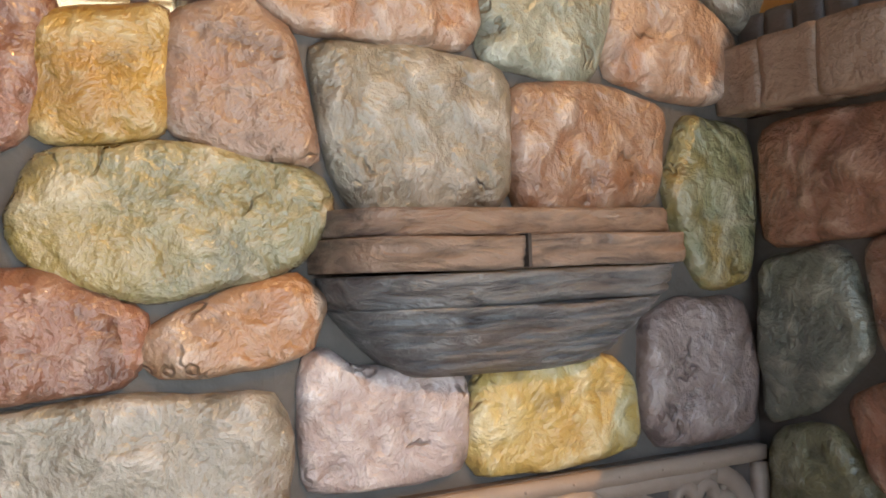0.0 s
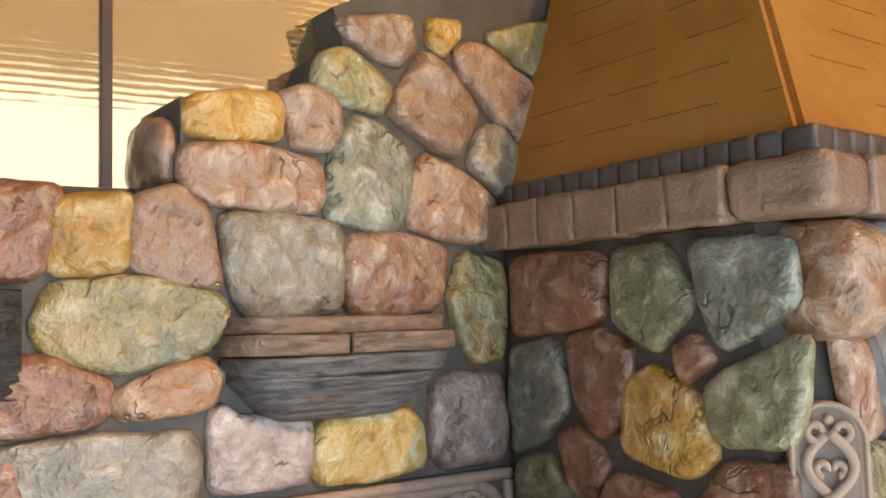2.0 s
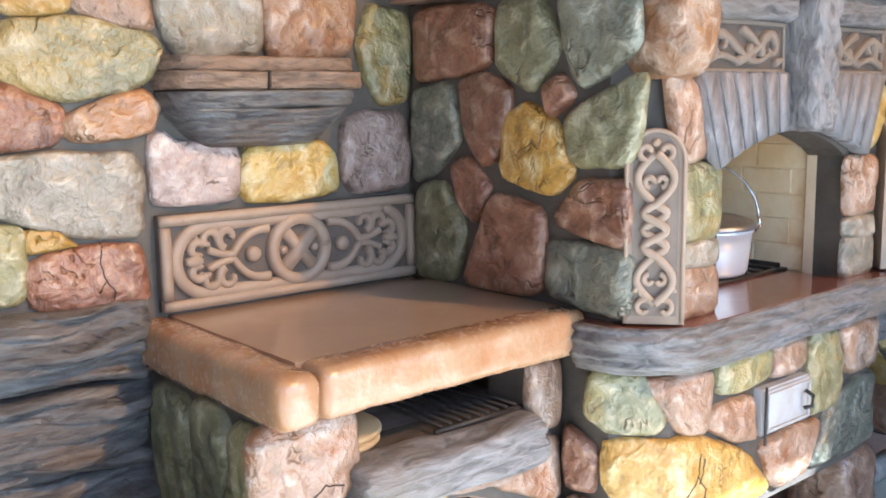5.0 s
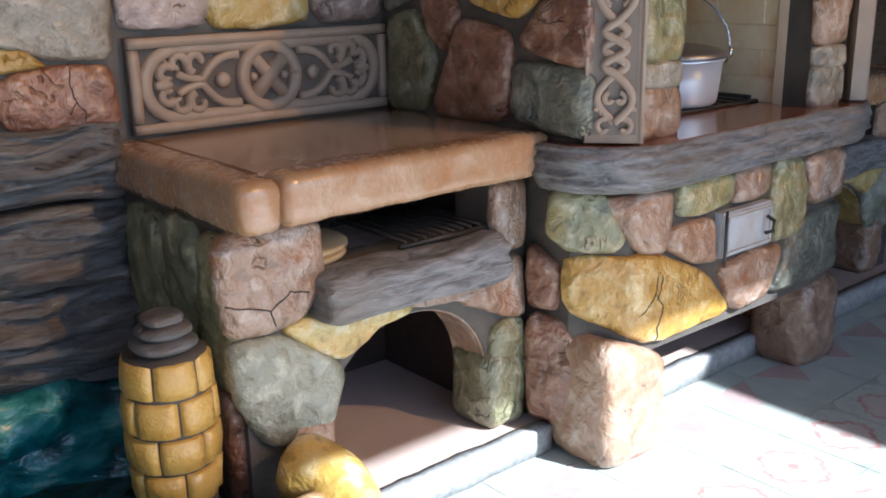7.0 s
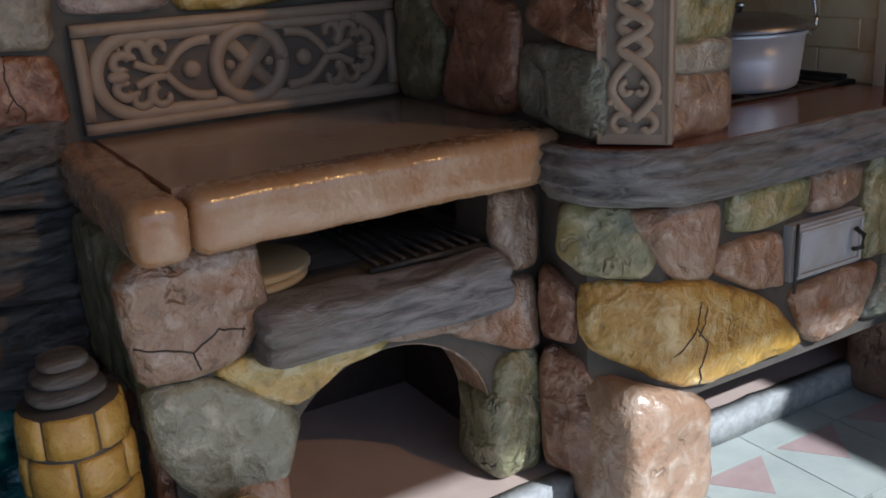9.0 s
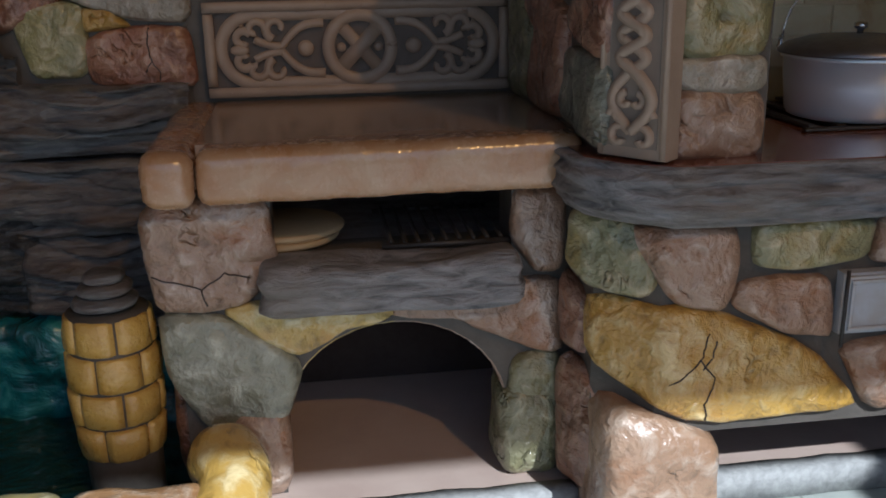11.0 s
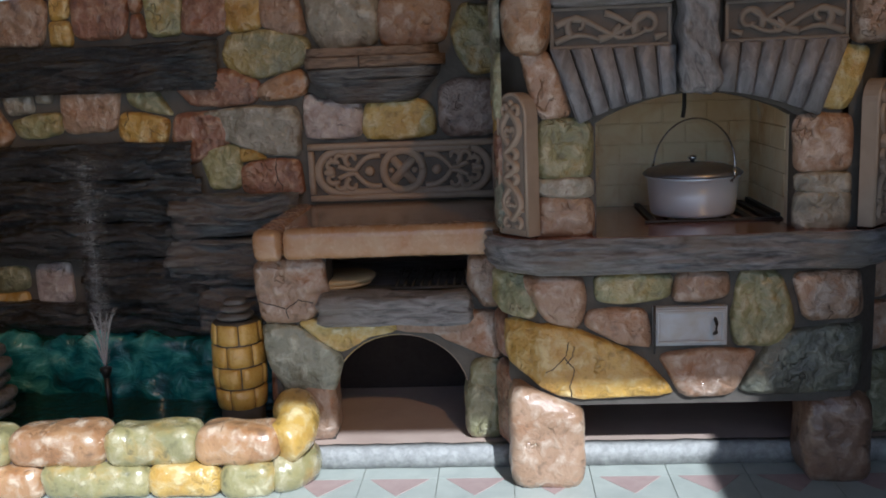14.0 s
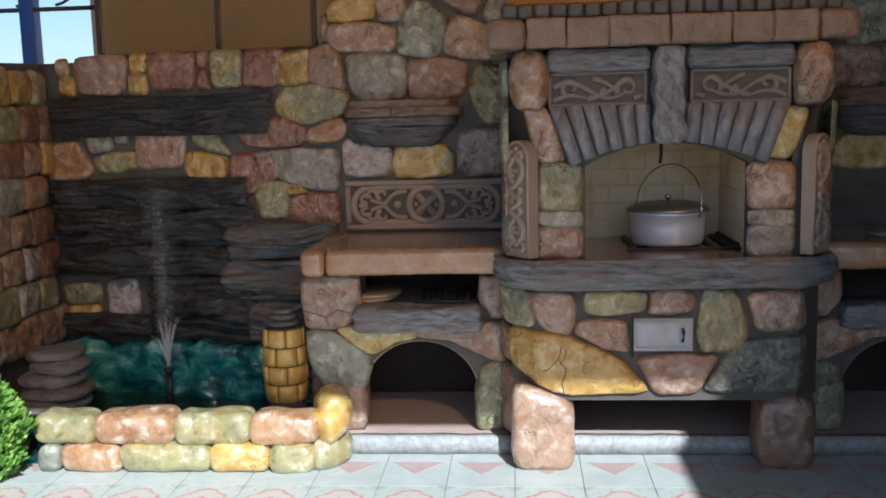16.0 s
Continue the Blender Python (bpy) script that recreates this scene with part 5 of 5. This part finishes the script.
def shrub(x, y, h, r):
    t = thing("thuja_shrub", "bright green thuja shrub beside the pond wall", "shrub", (x, y, 0))
    part("trunk", tube([(x, y, 0), (x + 0.01, y, h * 0.5), (x, y, h * 0.9)], lambda f: 0.02 * (1 - 0.8 * f), 8), FRAMEBROWN, t, "brown stem", T0)
    rnd = random.Random(21)
    verts, faces = [], []
    for _ in range(5200):
        a, f = rnd.uniform(0, 2 * math.pi), rnd.random() ** 0.8
        lump = 1 + 0.25 * noise.noise(Vector((math.cos(a) * 2, math.sin(a) * 2, f * 5)))
        rr = r * math.sqrt(max(0.0, math.sin(math.pi * (0.12 + 0.88 * f)))) * lump * rnd.uniform(0.72, 1.03)
        p = Vector((x + rr * math.cos(a), y + rr * math.sin(a), h * f))
        out = Vector((math.cos(a), math.sin(a), rnd.uniform(0.3, 1.3))).normalized()
        side = out.cross(Vector((rnd.uniform(-1, 1), rnd.uniform(-1, 1), rnd.uniform(-1, 1)))).normalized()
        l, w = rnd.uniform(0.018, 0.045), rnd.uniform(0.005, 0.010)
        b = len(verts)
        verts += [p - side * w * 0.5, p + side * w * 0.5, p + out * l * 0.6 + side * w, p + out * l, p + out * l * 0.6 - side * w]
        faces.append((b, b + 1, b + 2, b + 3, b + 4))
    me = bpy.data.meshes.new("foliage")
    me.from_pydata([tuple(v) for v in verts], [], faces)
    n = Nodes("thuja_leaves")
    geo = n.t.nodes.new("ShaderNodeNewGeometry")
    col = n.ramp(geo.outputs["Random Per Island"], (0.0, (0.07, 0.17, 0.02)), (0.6, (0.15, 0.30, 0.04)), (1.0, (0.26, 0.40, 0.08)))
    me.materials.append(n.done(col, 0.5))
    ob = new("foliage", me)
    ob.parent = t
    ob.matrix_parent_inverse = t.matrix_basis.inverted()
    tagged(ob, "bright green scale foliage", kind="stuff")


shrub(-2.21, -1.06, 0.46, 0.20)

# ---- the field stones, face by face ----
stone(B, "yellow", (-0.86, 1.97), (-0.83, 1.99), (-0.66, 2.01), (-0.64, 1.97), (-0.65, 1.91), (-0.81, 1.90), (-0.86, 1.90))
stone(B, "pink", (-0.64, 2.01), (-0.57, 2.04), (-0.50, 2.02), (-0.49, 1.95), (-0.52, 1.90), (-0.61, 1.90), (-0.62, 1.96))
stone(B, "pink", (-0.87, 1.88), (-0.72, 1.89), (-0.55, 1.87), (-0.54, 1.78), (-0.57, 1.75), (-0.81, 1.76), (-0.87, 1.80))
stone(B, "greygreen", (-0.46, 1.98), (-0.39, 1.97), (-0.29, 1.90), (-0.33, 1.74), (-0.37, 1.72), (-0.52, 1.74), (-0.53, 1.78), (-0.51, 1.89))
stone(B, "olive", (-0.54, 2.12), (-0.46, 2.14), (-0.35, 2.07), (-0.38, 2.00), (-0.44, 2.01), (-0.56, 2.04))
stone(B, "pink", (-0.50, 2.21), (-0.29, 2.25), (-0.28, 2.17), (-0.33, 2.12), (-0.45, 2.16))
stone(B, "pink", (-0.26, 2.16), (-0.21, 2.16), (-0.08, 2.04), (-0.15, 1.92), (-0.19, 1.92), (-0.35, 2.00), (-0.33, 2.05))
stone(B, "yellow", (-0.23, 2.25), (-0.14, 2.26), (-0.14, 2.22), (-0.19, 2.17), (-0.23, 2.20))
stone(B, "pink", (-0.12, 2.21), (-0.04, 2.21), (0.21, 2.06), (0.15, 1.93), (0.08, 1.95), (-0.14, 2.13), (-0.15, 2.18))
stone(B, "olive", (-0.05, 2.25), (0.24, 2.33), (0.31, 2.27), (0.24, 2.12), (0.15, 2.15), (-0.03, 2.22))
stone(B, "grey", (-0.06, 2.00), (-0.01, 2.00), (0.10, 1.91), (0.05, 1.83), (-0.01, 1.83), (-0.11, 1.89), (-0.11, 1.92))
stone(B, "pink", (-0.26, 1.91), (-0.21, 1.90), (-0.03, 1.81), (-0.07, 1.71), (-0.12, 1.70), (-0.30, 1.73), (-0.30, 1.79))
stone(B, "grey", (-0.79, 1.74), (-0.63, 1.74), (-0.49, 1.72), (-0.50, 1.53), (-0.73, 1.52), (-0.76, 1.58))
stone(B, "pink", (-0.48, 1.70), (-0.34, 1.71), (-0.20, 1.68), (-0.23, 1.53), (-0.47, 1.52), (-0.48, 1.58))
stone(B, "olive", (-0.15, 1.67), (-0.01, 1.65), (-0.02, 1.41), (-0.12, 1.40), (-0.18, 1.50), (-0.19, 1.56))
stone(B, "lilac", (-0.81, 1.32), (-0.78, 1.34), (-0.73, 1.30), (-0.59, 1.30), (-0.58, 1.26), (-0.59, 1.16), (-0.78, 1.16), (-0.81, 1.17))
stone(B, "lemon", (-0.55, 1.29), (-0.50, 1.30), (-0.33, 1.30), (-0.28, 1.25), (-0.28, 1.16), (-0.35, 1.15), (-0.55, 1.15), (-0.57, 1.18))
stone(B, "mauve", (-0.25, 1.34), (-0.19, 1.37), (-0.04, 1.37), (-0.02, 1.23), (-0.03, 1.16), (-0.22, 1.15), (-0.25, 1.20))
stone(L, "pink", (-0.10, 1.76), (-0.00, 1.79), (0.05, 1.74), (0.08, 1.59), (0.05, 1.58), (-0.10, 1.62))
stone(L, "yellow", (-0.25, 1.75), (-0.12, 1.77), (-0.10, 1.76), (-0.11, 1.62), (-0.23, 1.61), (-0.26, 1.63))
stone(L, "boulder", (-0.25, 1.59), (-0.09, 1.60), (0.07, 1.57), (0.10, 1.52), (0.05, 1.45), (-0.14, 1.42), (-0.26, 1.46), (-0.28, 1.51))
stone(L, "orange", (-0.13, 1.38), (0.04, 1.44), (0.08, 1.40), (0.06, 1.34), (-0.11, 1.32), (-0.14, 1.35))
stone(L, "brown", (-0.36, 1.45), (-0.26, 1.45), (-0.14, 1.40), (-0.14, 1.33), (-0.36, 1.31))
stone(L, "grey", (-0.39, 1.28), (-0.20, 1.29), (0.01, 1.29), (0.03, 1.24), (0.02, 1.09), (-0.11, 1.10), (-0.32, 1.17), (-0.39, 1.22))
stone(L, "yellow", (-0.24, 1.12), (-0.19, 1.12), (-0.13, 1.08), (-0.19, 1.08), (-0.23, 1.07))
stone(L, "olive", (-0.38, 1.14), (-0.24, 1.13), (-0.25, 0.96), (-0.38, 0.96), (-0.41, 1.08))
stone(L, "brown", (-0.24, 1.04), (-0.19, 1.06), (-0.07, 1.07), (0.01, 1.07), (0.03, 0.93), (-0.11, 0.93), (-0.23, 0.94))
stone(L, "pink", (-1.48, 1.77), (-1.43, 1.77), (-1.43, 1.70), (-1.48, 1.70))
stone(L, "yellow", (-1.47, 1.68), (-1.40, 1.68), (-1.39, 1.59), (-1.47, 1.60))
stone(L, "pink", (-1.38, 1.78), (-1.08, 1.78), (-1.12, 1.59), (-1.36, 1.60))
stone(L, "yellow", (-1.05, 1.78), (-0.98, 1.78), (-0.99, 1.70), (-1.06, 1.70))
stone(L, "yellow", (-1.07, 1.68), (-0.98, 1.68), (-0.98, 1.59), (-1.07, 1.59))
stone(L, "brown", (-0.96, 1.79), (-0.69, 1.78), (-0.73, 1.61), (-0.95, 1.61))
stone(L, "pink", (-0.68, 1.78), (-0.63, 1.78), (-0.65, 1.71), (-0.68, 1.71))
stone(L, "brown", (-0.68, 1.69), (-0.64, 1.69), (-0.63, 1.61), (-0.69, 1.61))
stone(L, "olive", (-0.62, 1.78), (-0.45, 1.78), (-0.47, 1.61), (-0.60, 1.61))
stone(L, "brown", (-0.43, 1.78), (-0.22, 1.78), (-0.27, 1.60), (-0.46, 1.61))
stone(L, "brown", (-0.55, 1.42), (-0.16, 1.41), (-0.15, 1.31), (-0.43, 1.31))
stone(L, "olive", (-0.75, 1.42), (-0.64, 1.42), (-0.53, 1.27), (-0.72, 1.32))
stone(L, "yellow", (-0.77, 1.29), (-0.56, 1.26), (-0.58, 1.16), (-0.73, 1.14), (-0.79, 1.20))
stone(L, "pink", (-1.05, 1.41), (-0.77, 1.42), (-0.81, 1.22), (-1.05, 1.21))
stone(L, "grey", (-1.35, 1.39), (-1.21, 1.41), (-1.20, 1.31), (-1.32, 1.30))
stone(L, "grey", (-1.17, 1.40), (-1.11, 1.41), (-1.11, 1.35), (-1.17, 1.35))
stone(L, "olive", (-1.31, 1.27), (-1.07, 1.30), (-1.07, 1.21), (-1.26, 1.19))
stone(L, "orange", (-1.58, 1.33), (-1.41, 1.36), (-1.31, 1.21), (-1.36, 1.16), (-1.60, 1.16))
stone(L, "brown", (-0.52, 1.27), (-0.31, 1.28), (-0.29, 1.14), (-0.48, 1.06), (-0.54, 1.14))
stone(L, "green", (-1.55, 0.59), (-1.33, 0.61), (-1.33, 0.51), (-1.52, 0.49))
stone(L, "yellow", (-1.52, 0.48), (-1.34, 0.49), (-1.34, 0.40), (-1.52, 0.40))
stone(L, "lilac", (-1.28, 0.61), (-1.11, 0.63), (-1.11, 0.45), (-1.27, 0.44))
stone(L, "brown", (-1.76, 0.60), (-1.59, 0.61), (-1.59, 0.39), (-1.78, 0.40))
stone(S, "brown", (0.04, 1.66), (0.36, 1.65), (0.35, 1.49), (0.04, 1.46))
stone(S, "green", (0.39, 1.65), (0.54, 1.65), (0.61, 1.53), (0.51, 1.42), (0.39, 1.49))
stone(S, "greygreen", (0.60, 1.65), (0.84, 1.64), (0.85, 1.52), (0.69, 1.43), (0.65, 1.46))
stone(S, "brown", (0.55, 1.43), (0.61, 1.46), (0.65, 1.41), (0.58, 1.36))
stone(S, "brown", (0.23, 1.45), (0.33, 1.47), (0.44, 1.43), (0.38, 1.25), (0.32, 1.23), (0.26, 1.31))
stone(S, "slategreen", (0.03, 1.43), (0.19, 1.45), (0.23, 1.30), (0.13, 1.21), (0.03, 1.17))
stone(S, "yellow", (0.42, 1.36), (0.50, 1.39), (0.60, 1.33), (0.65, 1.22), (0.58, 1.16), (0.39, 1.21))
stone(S, "green", (0.63, 1.36), (0.84, 1.45), (0.87, 1.45), (0.85, 1.33), (0.82, 1.25), (0.65, 1.24))
stone(S, "brown", (0.19, 1.22), (0.27, 1.24), (0.35, 1.17), (0.29, 1.07), (0.24, 1.10))
stone(S, "green", (0.04, 1.15), (0.16, 1.17), (0.25, 1.05), (0.20, 0.90), (0.03, 0.89))
stone(S, "brown", (0.36, 1.15), (0.55, 1.12), (0.54, 0.90), (0.24, 0.89), (0.32, 1.05))
stone(S, "brown", (0.60, 1.12), (0.68, 1.20), (0.82, 1.21), (0.82, 1.05), (0.60, 1.09))
stone(S, "slategreen", (0.57, 1.05), (0.83, 1.04), (0.82, 0.88), (0.57, 0.91))
stone(F, "pink", (0.04, 0.72), (0.24, 0.73), (0.25, 0.61), (0.22, 0.56), (0.13, 0.59))
stone(F, "olive", (0.29, 0.73), (0.53, 0.73), (0.52, 0.65), (0.30, 0.64))
stone(F, "pink", (0.56, 0.73), (0.71, 0.73), (0.71, 0.65), (0.54, 0.64))
stone(F, "olive", (0.76, 0.73), (0.88, 0.72), (0.93, 0.56), (0.88, 0.49), (0.75, 0.49), (0.73, 0.56))
stone(F, "pink", (0.93, 0.72), (1.14, 0.72), (1.16, 0.58), (0.97, 0.57))
stone(F, "pink", (0.27, 0.61), (0.45, 0.61), (0.46, 0.49), (0.39, 0.50), (0.26, 0.56))
stone(F, "yellow", (0.00, 0.57), (0.18, 0.56), (0.42, 0.46), (0.55, 0.32), (0.19, 0.32), (0.00, 0.42))
stone(F, "pink", (0.49, 0.46), (0.81, 0.47), (0.73, 0.32), (0.58, 0.32))
stone(F, "slategreen", (0.88, 0.52), (1.16, 0.55), (1.15, 0.33), (0.75, 0.32))
stone(U, "pink", (0.06, 1.46), (0.15, 1.45), (0.22, 1.26), (0.12, 1.25))
stone(U, "olive", (0.12, 1.24), (0.28, 1.23), (0.28, 1.06), (0.11, 1.06))
stone(U, "grey", (0.11, 1.05), (0.28, 1.05), (0.28, 0.99), (0.11, 1.00))
stone(U, "pink", (0.11, 0.99), (0.28, 0.98), (0.28, 0.87), (0.11, 0.87))
stone(U, "lemon", (1.05, 1.43), (1.14, 1.42), (1.08, 1.25), (0.99, 1.26))
stone(U, "pink", (0.92, 1.22), (1.09, 1.22), (1.09, 1.06), (0.93, 1.05))
stone(U, "grey", (0.93, 1.04), (1.09, 1.04), (1.09, 0.98), (0.93, 0.99))
stone(U, "grey", (0.93, 0.98), (1.09, 0.98), (1.09, 0.87), (0.93, 0.87))
stone(T, "pink", (-0.91, 0.76), (-0.66, 0.76), (-0.65, 0.62), (-0.72, 0.54), (-0.89, 0.54))
stone(T, "pink", (-0.13, 0.75), (-0.03, 0.75), (-0.03, 0.58), (-0.09, 0.58), (-0.13, 0.66))
stone(T, "lemon", (-0.76, 0.53), (-0.68, 0.54), (-0.41, 0.53), (-0.41, 0.49), (-0.52, 0.47), (-0.61, 0.42), (-0.67, 0.45))
stone(T, "pink", (-0.40, 0.53), (-0.03, 0.56), (-0.03, 0.38), (-0.11, 0.40), (-0.25, 0.48), (-0.40, 0.49))
stone(T, "greygreen", (-0.89, 0.52), (-0.77, 0.51), (-0.61, 0.40), (-0.65, 0.27), (-0.81, 0.26), (-0.88, 0.39))
stone(T, "pink", (-0.76, 0.26), (-0.66, 0.26), (-0.65, 0.12), (-0.76, 0.09))
stone(T, "green", (-0.14, 0.36), (-0.03, 0.38), (-0.03, 0.12), (-0.13, 0.11))
stone(TS, "green", (0.30, 0.46), (0.44, 0.44), (0.46, 0.74), (0.31, 0.76))
stone(TS, "olive", (0.47, 0.40), (0.60, 0.40), (0.60, 0.74), (0.48, 0.74))
stone(TS, "green", (0.08, 0.42), (0.28, 0.42), (0.28, 0.74), (0.08, 0.74))
stone(TS, "lilac", (0.10, 0.12), (0.30, 0.12), (0.30, 0.40), (0.10, 0.38))
stone(TS, "brown", (0.32, 0.12), (0.58, 0.12), (0.58, 0.38), (0.32, 0.42))
CH = Face(oven, (0.0, -0.70, 0), -70)
CF = Face(oven, (0.0, -0.765, 0), -45)
stone(CF, "olive", (-0.05, 0.735), (0.035, 0.74), (0.075, 0.725), (0.115, 0.66), (0.135, 0.615), (0.11, 0.59), (0.0, 0.595), (-0.05, 0.63))
stone(CH, "brown", (-0.06, 0.58), (0.03, 0.53), (0.02, 0.42), (-0.06, 0.42))
stone(CH, "brown", (-0.06, 0.39), (0.06, 0.37), (0.09, 0.29), (0.05, 0.10), (-0.06, 0.10))

# cracks in the stones
for o in [o for o in bpy.data.objects if o.name.startswith("stone")]:
    if o.parent == oven and o.data.materials[0] == STONE["yellow"] and o.matrix_world.translation.y < -0.8:
        crack(o, (0.20, 0.515), (0.185, 0.46), (0.155, 0.43), (0.09, 0.385))
        crack(o, (0.185, 0.46), (0.215, 0.42), (0.20, 0.36), (0.215, 0.29))
        crack(o, (0.215, 0.50), (0.21, 0.46), (0.185, 0.44))
    if o.parent == table_left and o.data.materials[0] == STONE["pink"] and o.data.vertices[0].co.x < -0.5 and max(v.co.z for v in o.data.vertices) > 0.7:
        crack(o, (-0.90, 0.615), (-0.84, 0.60), (-0.80, 0.585), (-0.75, 0.62), (-0.69, 0.60))
        crack(o, (-0.80, 0.585), (-0.79, 0.54))
    if o.parent == wall_left and o.data.materials[0] == STONE["brown"] and max(v.co.x for v in o.data.vertices) > -0.02 and max(v.co.z for v in o.data.vertices) < 1.12:
        crack(o, (-0.075, 1.08), (-0.08, 1.03), (-0.07, 0.99), (-0.09, 0.96))
        crack(o, (-0.07, 0.99), (-0.05, 0.96), (-0.055, 0.94))
    if o.parent == wall_left and o.data.materials[0] == STONE["yellow"] and max(v.co.z for v in o.data.vertices) < 1.35 and min(v.co.x for v in o.data.vertices) < -0.6 and min(v.co.z for v in o.data.vertices) > 1.0:
        crack(o, (-0.74, 1.30), (-0.73, 1.26), (-0.76, 1.23))

# mirrored stones of the far niche and oven side, built from the near ones
for o in [o for o in bpy.data.objects if o.name.startswith("stone") and o.parent in (wall_back, table_left) or (o.name.startswith("stone") and o.parent == oven and abs(o.matrix_basis.to_euler().z + radians(90)) < 0.01)]:
    me = o.data.copy()
    mir = Matrix.Translation((1.226, 0, 0)) @ Matrix.Scale(-1, 4, (1, 0, 0))
    me.transform(mir @ o.matrix_world)
    me.flip_normals()
    c = new("stone", me)
    owner = table_right if o.parent == table_left else o.parent
    c.parent = owner
    c.matrix_parent_inverse = owner.matrix_basis.inverted()

# ---- paving tiles, last: a plain row, a border row with red triangles, then the flower tiles ----
size = 0.268
bm = boxed(-size / 2 + 0.0015, size / 2 - 0.0015, -size / 2 + 0.0015, size / 2 - 0.0015, -0.02, 0.0)
flower_mesh, plain_mesh = bpy.data.meshes.new("tile"), bpy.data.meshes.new("tile")
bm.to_mesh(flower_mesh), bm.to_mesh(plain_mesh)
bm.free()
flower_mesh.materials.append(TILE), plain_mesh.materials.append(TILE_PLAIN)
bm = slab_z([(-0.105, 0.125), (0.105, 0.125), (0.0, -0.01)], -0.006, 0.0012)
inlay_mesh = bpy.data.meshes.new("inlay")
bmesh.ops.recalc_face_normals(bm, faces=bm.faces)
bm.to_mesh(inlay_mesh)
bm.free()
inlay_mesh.materials.append(TILE_RED)
for i in range(-12, 9):
    for j in range(0, 12):
        x, y = 0.14 + i * size, -0.669 - j * size
        ob = new("tile", flower_mesh if j > 1 else plain_mesh)
        ob.location = (x, y, 0.0008 * noise.noise(Vector((x * 3, y * 3, 0))) - 0.0008)
        if j == 1:
            inlay = new("inlay", inlay_mesh)
            inlay.location = (x, y, 0.0)
            inlay.parent = pavement
        ob.parent = pavement
